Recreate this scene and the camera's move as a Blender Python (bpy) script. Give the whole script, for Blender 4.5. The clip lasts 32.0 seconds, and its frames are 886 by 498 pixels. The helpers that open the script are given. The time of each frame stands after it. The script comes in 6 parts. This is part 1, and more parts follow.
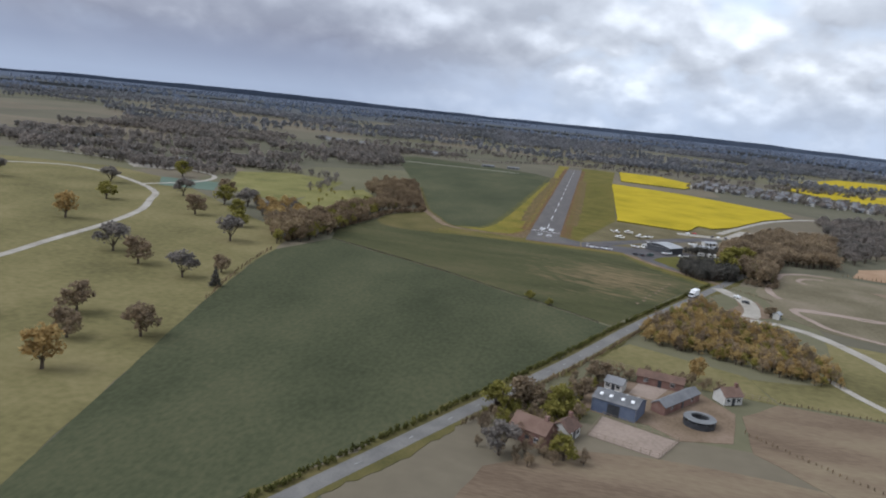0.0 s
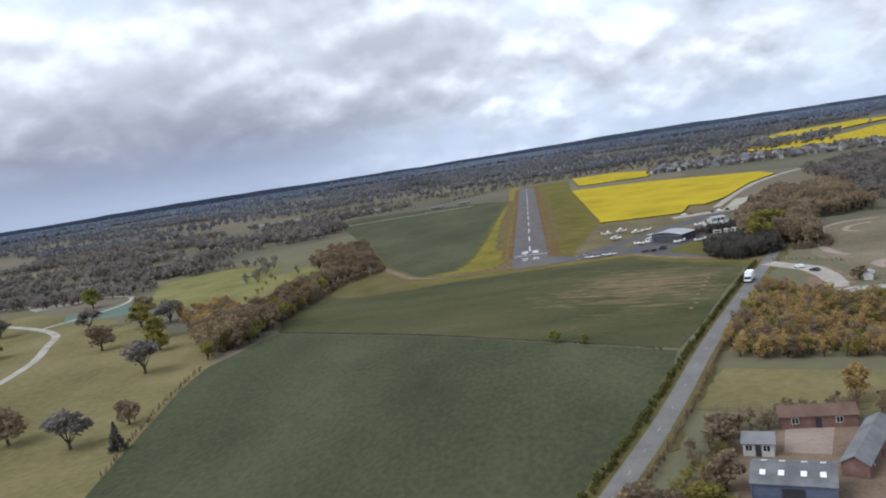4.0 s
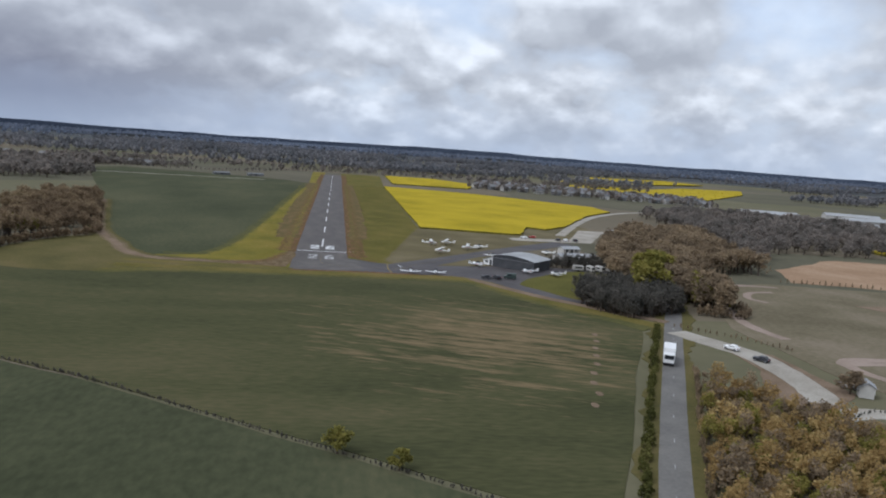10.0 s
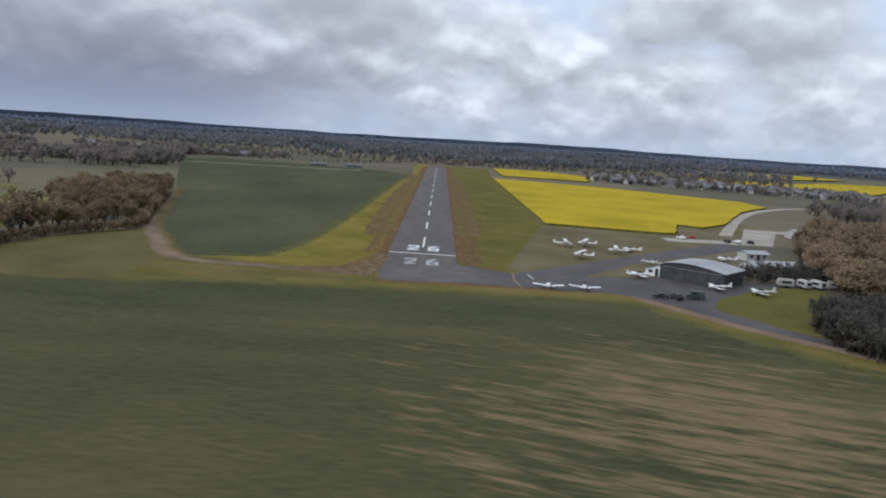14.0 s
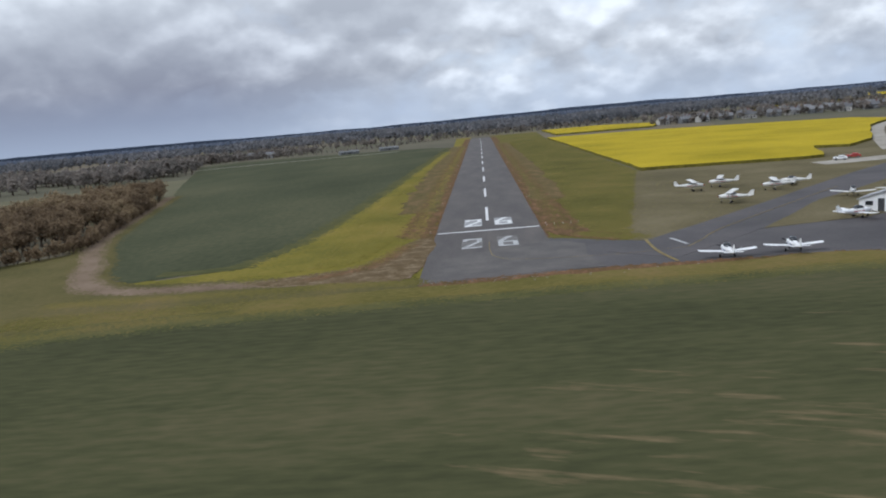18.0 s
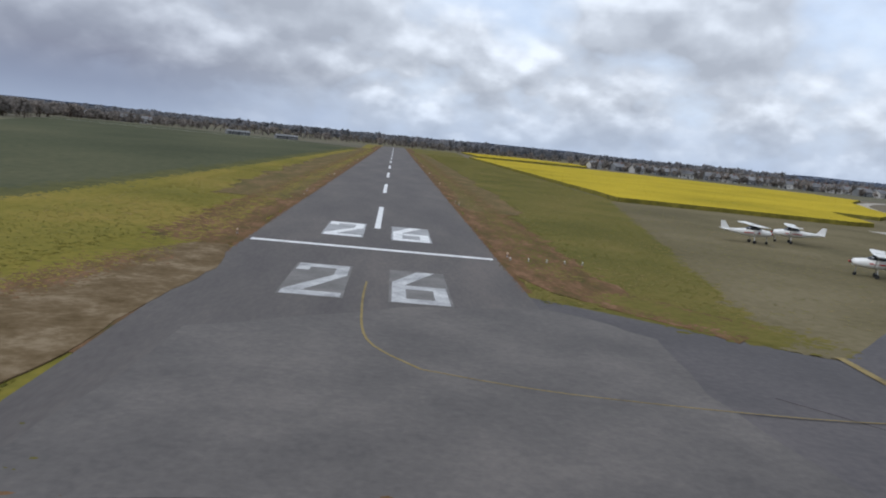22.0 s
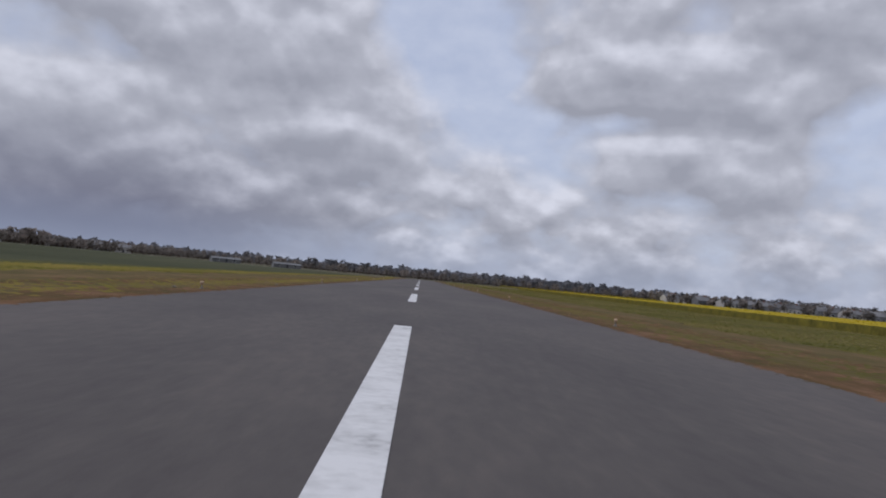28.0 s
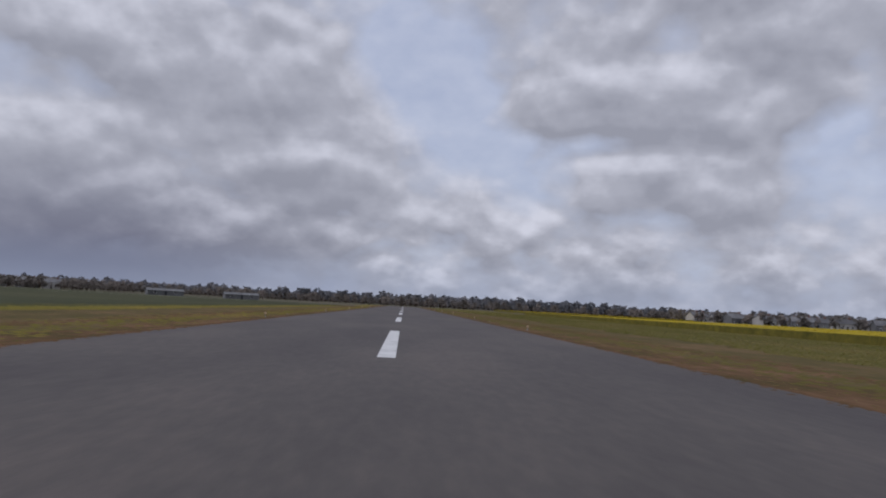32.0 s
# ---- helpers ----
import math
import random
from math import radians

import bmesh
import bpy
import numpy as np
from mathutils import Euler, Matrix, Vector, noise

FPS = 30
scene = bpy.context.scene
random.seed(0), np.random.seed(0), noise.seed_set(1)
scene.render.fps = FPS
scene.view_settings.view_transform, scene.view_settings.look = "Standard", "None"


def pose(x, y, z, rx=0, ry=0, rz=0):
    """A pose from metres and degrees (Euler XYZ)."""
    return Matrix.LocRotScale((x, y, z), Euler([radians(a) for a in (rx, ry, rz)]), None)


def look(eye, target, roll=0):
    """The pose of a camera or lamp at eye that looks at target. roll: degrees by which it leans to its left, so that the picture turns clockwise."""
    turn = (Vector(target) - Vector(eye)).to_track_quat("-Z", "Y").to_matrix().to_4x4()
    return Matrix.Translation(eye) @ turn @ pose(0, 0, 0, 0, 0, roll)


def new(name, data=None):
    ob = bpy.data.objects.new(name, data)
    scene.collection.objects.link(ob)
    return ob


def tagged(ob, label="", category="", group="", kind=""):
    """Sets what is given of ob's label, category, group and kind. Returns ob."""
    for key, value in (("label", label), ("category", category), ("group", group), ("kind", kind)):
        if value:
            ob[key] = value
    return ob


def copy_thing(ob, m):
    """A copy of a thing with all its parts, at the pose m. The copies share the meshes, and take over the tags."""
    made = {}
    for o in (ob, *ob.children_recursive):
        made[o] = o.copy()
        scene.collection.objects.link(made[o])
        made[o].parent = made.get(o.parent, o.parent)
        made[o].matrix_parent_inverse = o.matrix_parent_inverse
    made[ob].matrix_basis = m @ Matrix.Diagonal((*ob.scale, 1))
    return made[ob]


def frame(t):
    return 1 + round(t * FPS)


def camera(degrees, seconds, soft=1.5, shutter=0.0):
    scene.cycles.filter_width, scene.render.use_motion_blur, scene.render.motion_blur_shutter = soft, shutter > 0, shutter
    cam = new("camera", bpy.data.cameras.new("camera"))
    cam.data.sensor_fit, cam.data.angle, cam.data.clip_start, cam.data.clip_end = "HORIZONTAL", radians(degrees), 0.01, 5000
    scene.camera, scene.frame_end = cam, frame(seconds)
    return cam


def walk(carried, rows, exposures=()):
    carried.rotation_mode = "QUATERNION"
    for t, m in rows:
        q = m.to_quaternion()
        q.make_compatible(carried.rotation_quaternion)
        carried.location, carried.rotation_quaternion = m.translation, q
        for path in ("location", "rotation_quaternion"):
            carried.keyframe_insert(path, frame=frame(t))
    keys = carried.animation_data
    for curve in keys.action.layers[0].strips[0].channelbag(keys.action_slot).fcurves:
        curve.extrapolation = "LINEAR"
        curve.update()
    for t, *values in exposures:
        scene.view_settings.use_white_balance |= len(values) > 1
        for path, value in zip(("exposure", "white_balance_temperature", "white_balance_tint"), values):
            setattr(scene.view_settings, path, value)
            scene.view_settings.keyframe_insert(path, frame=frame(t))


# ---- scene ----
PATH = [
    (0.0, 23.38, -479.03, 73.85, 11.58, -11.01, -5.91),
    (1.0, 18.70, -459.58, 69.74, 9.44, -9.49, 1.06),
    (2.0, 14.42, -440.60, 66.26, 11.67, -8.67, 6.86),
    (3.0, 9.97, -421.51, 62.50, 10.08, -7.95, 8.67),
    (3.5, 7.71, -411.80, 60.82, 8.15, -7.44, 8.82),
    (5.5, -1.93, -371.14, 54.00, 0.31, -6.10, 10.07),
    (6.0, -2.76, -361.09, 52.27, -2.11, -5.72, 10.09),
    (7.0, -2.84, -340.64, 49.47, -5.64, -4.83, 7.37),
    (8.0, -1.07, -319.98, 46.92, -8.10, -5.21, 1.68),
    (9.0, 1.28, -299.58, 44.49, -9.90, -6.79, -4.09),
    (10.0, 4.03, -280.35, 41.81, -7.81, -7.76, -4.09),
    (11.0, 5.44, -261.75, 39.21, -3.47, -7.10, -4.20),
    (12.0, 4.98, -243.19, 37.06, -3.08, -6.67, -7.51),
    (13.0, 4.22, -224.59, 35.00, -3.33, -7.26, -0.19),
    (13.5, 3.86, -215.35, 33.77, -2.28, -8.01, -0.05),
    (14.0, 3.44, -206.22, 32.35, -0.07, -8.45, -3.70),
    (14.5, 3.04, -197.20, 30.85, -0.29, -7.95, -2.80),
    (16.5, 1.24, -161.59, 23.87, 0.91, -7.03, 1.22),
    (17.0, 0.66, -152.34, 22.58, 1.75, -8.12, 1.91),
    (18.0, -0.08, -133.50, 20.06, 2.67, -9.68, 5.08),
    (19.0, 0.21, -114.89, 17.06, 0.97, -10.44, -1.10),
    (20.0, 0.79, -95.82, 13.87, -0.96, -9.35, -3.24),
    (21.0, 0.86, -75.80, 10.83, -3.20, -7.90, -4.25),
    (22.0, 0.93, -55.91, 8.43, -3.55, -8.03, -5.64),
    (23.0, 0.52, -36.93, 6.34, -3.36, -5.12, -7.12),
    (24.0, 0.39, -18.13, 4.36, 0.48, -3.30, 0.77),
    (25.0, 0.36, 1.05, 2.96, -0.51, -1.73, -3.36),
    (25.5, 0.32, 10.55, 2.60, -2.85, -1.96, -3.46),
    (27.5, 0.47, 47.08, 1.65, -1.12, 1.11, -2.83),
    (28.0, 0.40, 55.99, 1.63, -1.70, 2.32, -5.26),
    (29.0, 0.72, 73.64, 1.65, -3.91, 2.59, -5.91),
    (30.0, 0.60, 90.90, 1.64, -3.97, 3.51, -2.98),
    (31.0, 0.46, 108.15, 1.63, -3.62, 4.84, -4.99),
    (32.0, 0.42, 125.64, 1.65, -2.96, 4.33, -3.01),
]
cam = camera(60.7, 32.0, soft=2.0)
walk(cam, [(t, pose(x, y, z, 90 + pitch, roll, yaw)) for t, x, y, z, yaw, pitch, roll in PATH],
     exposures=[(0.0, 0.55, 5950, 10), (2.0, 0.65, 5950, 10), (3.5, 0.7, 5950, 10), (8.0, 0.3, 5950, 10), (13.0, 0.3, 5950, 10), (17.0, 0.3, 5950, 9), (19.0, 0.48, 5950, 9), (21.0, 0.45, 5950, 9), (23.0, 0.22, 5950, 11), (25.0, -0.05, 6000, 13), (28.0, -0.15, 6050, 17), (32.0, -0.26, 6050, 18)])

# ---- sky and sun ----
world = bpy.data.worlds.new("sky")
scene.world = world
world.use_nodes = True
wn, wl = world.node_tree.nodes, world.node_tree.links
wn.clear()


def wnode(kind, **values):
    n = wn.new(kind)
    for key, value in values.items():
        n.inputs[key].default_value = value
    return n


def wmath(op, a, b=None, clamp=False):
    n = wn.new("ShaderNodeMath")
    n.operation, n.use_clamp = op, clamp
    for i, v in enumerate((a, b)):
        if v is None:
            continue
        if isinstance(v, (int, float)):
            n.inputs[i].default_value = v
        else:
            wl.new(v, n.inputs[i])
    return n.outputs[0]


def wramp(fac, stops):
    n = wn.new("ShaderNodeValToRGB")
    wl.new(fac, n.inputs[0])
    e = n.color_ramp.elements
    while len(e) < len(stops):
        e.new(0.5)
    for el, (p, c) in zip(e, stops):
        el.position, el.color = p, (*c, 1) if len(c) == 3 else c
    return n.outputs[0]


def wmix(fac, a, b):
    n = wn.new("ShaderNodeMix")
    n.data_type = "RGBA"
    for i, v in ((0, fac), (6, a), (7, b)):
        if isinstance(v, (tuple, float, int)):
            n.inputs[i].default_value = v
        else:
            wl.new(v, n.inputs[i])
    return n.outputs[2]


SUN_EL, SUN_AZ = 48.0, 250.0
sky = wn.new("ShaderNodeTexSky")
sky.sky_type, sky.sun_disc = "NISHITA", False
sky.sun_elevation, sky.sun_rotation = radians(SUN_EL), radians(SUN_AZ)
sky.air_density, sky.dust_density = 1.2, 2.0
coord = wn.new("ShaderNodeTexCoord")
sep = wn.new("ShaderNodeSeparateXYZ")
wl.new(coord.outputs["Generated"], sep.inputs[0])
dx, dy, dz = sep.outputs
# azimuth and elevation in tens of degrees, clockwise from the runway's heading
turn_u = wmath("MULTIPLY", wmath("ARCTAN2", dx, dy), 5.73)
rise_v = wmath("MULTIPLY", wmath("ARCSINE", dz), 5.73)
# masses of cumulus and lanes between them: azimuth, elevation, half width, half height, weight
MASSES = [(-27, 7.0, 11, 4.6, 0.42), (-18, 5.8, 8, 3.0, 0.38), (-10, 5.0, 7, 2.4, 0.34), (-8, 9.2, 8, 2.8, 0.36), (-15, 17.5, 13, 4.4, 0.40), (19, 15.6, 14, 3.6, 0.46), (19, 10.0, 10, 3.0, 0.34), (30, 19, 9, 4, 0.3),
          (1, 18.0, 7, 5.0, -0.55), (5, 13.5, 5, 4.0, -0.50), (9, 10.0, 4, 3.2, -0.38), (31, 10.5, 6, 4.5, -0.45), (-29, 14.5, 10, 2.6, -0.30), (14, 12.8, 9, 1.3, -0.22)]


def sky_vector(lift, scale, squash, slide):
    comb = wn.new("ShaderNodeCombineXYZ")
    wl.new(wmath("MULTIPLY", turn_u, scale), comb.inputs[0])
    wl.new(wmath("MULTIPLY", wmath("ADD", rise_v, lift), scale * squash), comb.inputs[1])
    comb.inputs[2].default_value = slide
    return comb.outputs[0]


def billows(vector):
    """Rounded heaps on a slow noise."""
    slow = wnode("ShaderNodeTexNoise", Scale=1.0, Detail=3.0, Roughness=0.42, Distortion=0.25)
    wl.new(vector, slow.inputs["Vector"])
    puff = wn.new("ShaderNodeTexVoronoi")
    puff.feature, puff.normalize = "SMOOTH_F1", True
    for key, value in (("Scale", 2.7), ("Detail", 3.0), ("Roughness", 0.42), ("Lacunarity", 2.1), ("Smoothness", 0.6)):
        puff.inputs[key].default_value = value
    wl.new(vector, puff.inputs["Vector"])
    return wmath("ADD", wmath("MULTIPLY", wmath("SUBTRACT", slow.outputs["Fac"], 0.5), 1.5), wmath("MULTIPLY", wmath("SUBTRACT", 0.36, puff.outputs["Distance"]), 1.2))


high = wramp(dz, [(0.06, (0, 0, 0)), (0.17, (1, 1, 1))])


def heaps(lift):
    """How thick the cloud is at a place in the sky, lift tens of degrees above the view."""
    total = wmath("ADD", wmath("MULTIPLY", billows(sky_vector(lift, 0.85, 1.2, 3.7)), high), wmath("MULTIPLY", billows(sky_vector(lift, 1.7, 1.6, 8.1)), wmath("SUBTRACT", 0.95, wmath("MULTIPLY", high, 0.75))))
    place = sky_vector(lift, 10.0, 1.0, 0.0)
    for a, e, wide, tall, weight in MASSES:
        off = wn.new("ShaderNodeVectorMath")
        off.operation = "SUBTRACT"
        wl.new(place, off.inputs[0])
        off.inputs[1].default_value = (a, e, 0)
        rel = wn.new("ShaderNodeVectorMath")
        rel.operation = "MULTIPLY"
        wl.new(off.outputs[0], rel.inputs[0])
        rel.inputs[1].default_value = (1 / wide, 1 / tall, 0)
        dot = wn.new("ShaderNodeVectorMath")
        dot.operation = "DOT_PRODUCT"
        wl.new(rel.outputs[0], dot.inputs[0])
        wl.new(rel.outputs[0], dot.inputs[1])
        total = wmath("ADD", total, wmath("MULTIPLY", wmath("SUBTRACT", 1.0, dot.outputs["Value"], True), weight))
    return total


here, above = heaps(0.0), heaps(0.13)
fine = wnode("ShaderNodeTexNoise", Scale=3.0, Detail=4.0, Roughness=0.5)
wl.new(sky_vector(0.0, 1.0, 1.6, 1.3), fine.inputs["Vector"])
cover = wramp(wmath("ADD", here, 0.26), [(0.0, (0, 0, 0)), (0.36, (1, 1, 1))])
# tops are lit, bases and thick middles grey
edge = wmath("SUBTRACT", here, above)
light = wmath("ADD", wmath("ADD", wmath("MULTIPLY", edge, 1.3), wmath("MULTIPLY", fine.outputs["Fac"], 0.45)), wmath("SUBTRACT", 0.28, wmath("MULTIPLY", here, 0.25)), True)
cloud = wramp(light, [(0.12, (0.36, 0.375, 0.405)), (0.50, (0.475, 0.492, 0.52)), (0.95, (0.74, 0.76, 0.785))])
veil = wramp(fine.outputs["Fac"], [(0.3, (0.54, 0.60, 0.71)), (0.7, (0.66, 0.71, 0.79))])
blue = wn.new("ShaderNodeVectorMath")
blue.operation = "SCALE"
wl.new(sky.outputs[0], blue.inputs[0])
blue.inputs["Scale"].default_value = 0.1
gap = wmix(0.8, blue.outputs[0], veil)
heaven = wmix(cover, gap, cloud)
# a shower far off on the port side greys the low sky
low = wramp(dz, [(0.03, (1, 1, 1)), (0.17, (0, 0, 0))])
port = wramp(wmath("MULTIPLY", dx, -1.0), [(-0.02, (0, 0, 0)), (0.34, (1, 1, 1))])
rain = wmath("MULTIPLY", low, port)
heaven = wmix(wmath("MULTIPLY", rain, 0.95), heaven, (0.145, 0.153, 0.208, 1))
mist = wramp(dz, [(0.0, (1, 1, 1)), (0.07, (0, 0, 0))])
heaven = wmix(wmath("MULTIPLY", mist, 0.6), heaven, (0.36, 0.42, 0.52, 1))
backdrop_light = wnode("ShaderNodeBackground", Strength=1.0)
wl.new(heaven, backdrop_light.inputs["Color"])
sky_out = wn.new("ShaderNodeOutputWorld")
wl.new(backdrop_light.outputs[0], sky_out.inputs[0])

sun = new("sun", bpy.data.lights.new("sun", "SUN"))
sun.data.energy, sun.data.angle, sun.data.color = 1.5, radians(40), (1.0, 0.985, 0.965)
az, el = radians(SUN_AZ), radians(SUN_EL)
sun.matrix_world = look((0, 0, 300), Vector((0, 0, 300)) - Vector((math.sin(az) * math.cos(el), math.cos(az) * math.cos(el), math.sin(el))))


# ---- materials ----
def material(name, colors, scale=1.0, fine=6.0, rough=0.9, bump=0.3, stretch=(1, 1, 1), island=0.0, rand=0.0, metal=0.0, spec=0.3, turn=0.0, weights=None):
    """Two scales of noise between the colours given, a fine grain and a bump."""
    m = bpy.data.materials.new(name)
    m.use_nodes = True
    n, l = m.node_tree.nodes, m.node_tree.links
    b = n["Principled BSDF"]
    tc = n.new("ShaderNodeTexCoord")
    mp = n.new("ShaderNodeMapping")
    mp.inputs["Scale"].default_value = stretch
    mp.inputs["Rotation"].default_value = (0, 0, radians(turn))
    l.new(tc.outputs["Object"], mp.inputs[0])
    n1 = n.new("ShaderNodeTexNoise")
    n1.inputs["Scale"].default_value, n1.inputs["Detail"].default_value, n1.inputs["Roughness"].default_value = scale, 5, 0.6
    n2 = n.new("ShaderNodeTexNoise")
    n2.inputs["Scale"].default_value, n2.inputs["Detail"].default_value = fine, 6
    l.new(mp.outputs[0], n1.inputs["Vector"])
    l.new(mp.outputs[0], n2.inputs["Vector"])
    add = n.new("ShaderNodeMath")
    add.operation = "MULTIPLY_ADD"
    l.new(n2.outputs["Fac"], add.inputs[0])
    add.inputs[1].default_value = 0.5
    sub = n.new("ShaderNodeMath")
    sub.operation = "MULTIPLY_ADD"
    l.new(n1.outputs["Fac"], sub.inputs[0])
    sub.inputs[1].default_value, sub.inputs[2].default_value = 1.0, -0.25
    l.new(sub.outputs[0], add.inputs[2])
    fac = add.outputs[0]
    for kind, amount in (("ShaderNodeNewGeometry", island), ("ShaderNodeObjectInfo", rand)):
        if amount:
            g = n.new(kind)
            more = n.new("ShaderNodeMath")
            more.operation = "MULTIPLY_ADD"
            l.new(g.outputs["Random Per Island" if island and kind.endswith("Geometry") else "Random"], more.inputs[0])
            more.inputs[1].default_value = amount
            shiftn = n.new("ShaderNodeMath")
            shiftn.operation = "ADD"
            shiftn.inputs[1].default_value = -amount / 2
            l.new(fac, shiftn.inputs[0])
            l.new(shiftn.outputs[0], more.inputs[2])
            fac = more.outputs[0]
    ramp = n.new("ShaderNodeValToRGB")
    l.new(fac, ramp.inputs[0])
    e = ramp.color_ramp.elements
    while len(e) < len(colors):
        e.new(0.5)
    spots = weights or [0.28 + 0.44 * i / max(1, len(colors) - 1) for i in range(len(colors))]
    for elm, p, c in zip(e, spots, colors):
        elm.position, elm.color = p, (*c, 1)
    l.new(ramp.outputs[0], b.inputs["Base Color"])
    b.inputs["Roughness"].default_value, b.inputs["Metallic"].default_value = rough, metal
    b.inputs["Specular IOR Level"].default_value = spec if rough < 0.95 else 0.06
    if island and not bump:
        # thin leaves and twigs let light through
        tl, mixer = n.new("ShaderNodeBsdfTranslucent"), n.new("ShaderNodeMixShader")
        l.new(ramp.outputs[0], tl.inputs["Color"])
        mixer.inputs[0].default_value = 0.5
        l.new(b.outputs[0], mixer.inputs[1])
        l.new(tl.outputs[0], mixer.inputs[2])
        l.new(mixer.outputs[0], n["Material Output"].inputs["Surface"])
    if bump:
        bp = n.new("ShaderNodeBump")
        bp.inputs["Strength"].default_value, bp.inputs["Distance"].default_value = bump, 0.05
        l.new(n2.outputs["Fac"], bp.inputs["Height"])
        l.new(bp.outputs[0], b.inputs["Normal"])
    return m


def land_material():
    """Distant patchwork of fields: cells of many greens and browns, paled in colour for haze."""
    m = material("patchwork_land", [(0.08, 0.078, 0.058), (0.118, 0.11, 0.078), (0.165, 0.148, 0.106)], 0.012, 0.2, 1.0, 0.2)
    n, l = m.node_tree.nodes, m.node_tree.links
    b = n["Principled BSDF"]
    ramp0 = b.inputs["Base Color"].links[0].from_socket
    tc = n.new("ShaderNodeTexCoord")
    v = n.new("ShaderNodeTexVoronoi")
    v.distance, v.inputs["Scale"].default_value = "CHEBYCHEV", 0.0045
    l.new(tc.outputs["Object"], v.inputs["Vector"])
    sp = n.new("ShaderNodeSeparateColor")
    l.new(v.outputs["Color"], sp.inputs[0])
    r = n.new("ShaderNodeValToRGB")
    r.color_ramp.interpolation = "CONSTANT"
    e = r.color_ramp.elements
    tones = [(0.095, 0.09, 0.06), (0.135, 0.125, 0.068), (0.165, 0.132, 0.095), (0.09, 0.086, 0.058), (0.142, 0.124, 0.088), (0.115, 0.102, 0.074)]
    while len(e) < len(tones):
        e.new(0.5)
    for i, c in enumerate(tones):
        e[i].position, e[i].color = i / len(tones), (*c, 1)
    l.new(sp.outputs[0], r.inputs[0])
    mx = n.new("ShaderNodeMix")
    mx.data_type = "RGBA"
    mx.inputs[0].default_value = 0.55
    l.new(ramp0, mx.inputs[6])
    l.new(r.outputs[0], mx.inputs[7])
    l.new(mx.outputs[2], b.inputs["Base Color"])
    return m


def thin_crop(m, spot, reach):
    """Brown soil showing through the crop in long streaks round one bald spot of the field."""
    n, l = m.node_tree.nodes, m.node_tree.links
    bs = n["Principled BSDF"]
    green = bs.inputs["Base Color"].links[0].from_socket
    tc = n.new("ShaderNodeTexCoord")

    def streaks(scale, stretch):
        mp = n.new("ShaderNodeMapping")
        mp.vector_type = "TEXTURE"
        mp.inputs["Rotation"].default_value = (0, 0, radians(-18))
        mp.inputs["Scale"].default_value = (stretch, 1, 1)
        l.new(tc.outputs["Object"], mp.inputs[0])
        t = n.new("ShaderNodeTexNoise")
        t.inputs["Scale"].default_value, t.inputs["Detail"].default_value, t.inputs["Roughness"].default_value = scale, 5, 0.62
        l.new(mp.outputs[0], t.inputs["Vector"])
        return t.outputs["Fac"]

    def calc(op, a, b_):
        k = n.new("ShaderNodeMath")
        k.operation = op
        for i, v in enumerate((a, b_)):
            if isinstance(v, (int, float)):
                k.inputs[i].default_value = v
            else:
                l.new(v, k.inputs[i])
        return k.outputs[0]

    off = n.new("ShaderNodeVectorMath")
    off.operation = "DISTANCE"
    l.new(tc.outputs["Object"], off.inputs[0])
    off.inputs[1].default_value = spot
    near = calc("SUBTRACT", 1.0, calc("DIVIDE", off.outputs["Value"], reach))
    total = calc("ADD", calc("MULTIPLY", near, 0.22), calc("ADD", calc("MULTIPLY", streaks(0.3, 5.5), 0.80), calc("MULTIPLY", streaks(0.9, 6.0), 0.58)))
    r = n.new("ShaderNodeValToRGB")
    r.color_ramp.elements[0].position, r.color_ramp.elements[1].position = 0.755, 0.90
    l.new(total, r.inputs[0])
    soil = n.new("ShaderNodeValToRGB")
    soil.color_ramp.elements[0].color, soil.color_ramp.elements[1].color = (0.09, 0.07, 0.036, 1), (0.235, 0.175, 0.10, 1)
    l.new(streaks(1.6, 4.0), soil.inputs[0])
    mx = n.new("ShaderNodeMix")
    mx.data_type = "RGBA"
    l.new(r.outputs[0], mx.inputs[0])
    l.new(green, mx.inputs[6])
    l.new(soil.outputs[0], mx.inputs[7])
    l.new(mx.outputs[2], bs.inputs["Base Color"])


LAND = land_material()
PARK = material("parkland_grass", [(0.097, 0.086, 0.039), (0.149, 0.13, 0.058), (0.197, 0.165, 0.081)], 0.02, 0.4, 1.0, 0.4)
WHEAT = material("young_wheat", [(0.041, 0.046, 0.025), (0.063, 0.068, 0.037), (0.092, 0.09, 0.05)], 0.02, 0.8, 1.0, 0.5, (1, 0.5, 1))
WHEAT_N = material("thin_wheat", [(0.043, 0.046, 0.022), (0.066, 0.067, 0.031), (0.098, 0.087, 0.045)], 0.025, 0.8, 1.0, 0.5, (0.5, 1.6, 1))
RUBBLE = material("soil_and_rubble", [(0.084, 0.058, 0.028), (0.129, 0.092, 0.051), (0.204, 0.156, 0.099)], 0.5, 3.0, 1.0, 0.6)
thin_crop(WHEAT_N, (40, -118, 0), 44.0)
MARGIN_THIN = material("thin_margin_grass", [(0.074, 0.068, 0.027), (0.104, 0.09, 0.035), (0.133, 0.106, 0.048)], 0.06, 1.2, 1.0, 0.5)
WHEAT_EDGE = material("wheat_fading_to_grass", [(0.052, 0.056, 0.025), (0.084, 0.083, 0.032), (0.115, 0.105, 0.042)], 0.15, 1.0, 1.0, 0.5, (0.6, 1.2, 1))
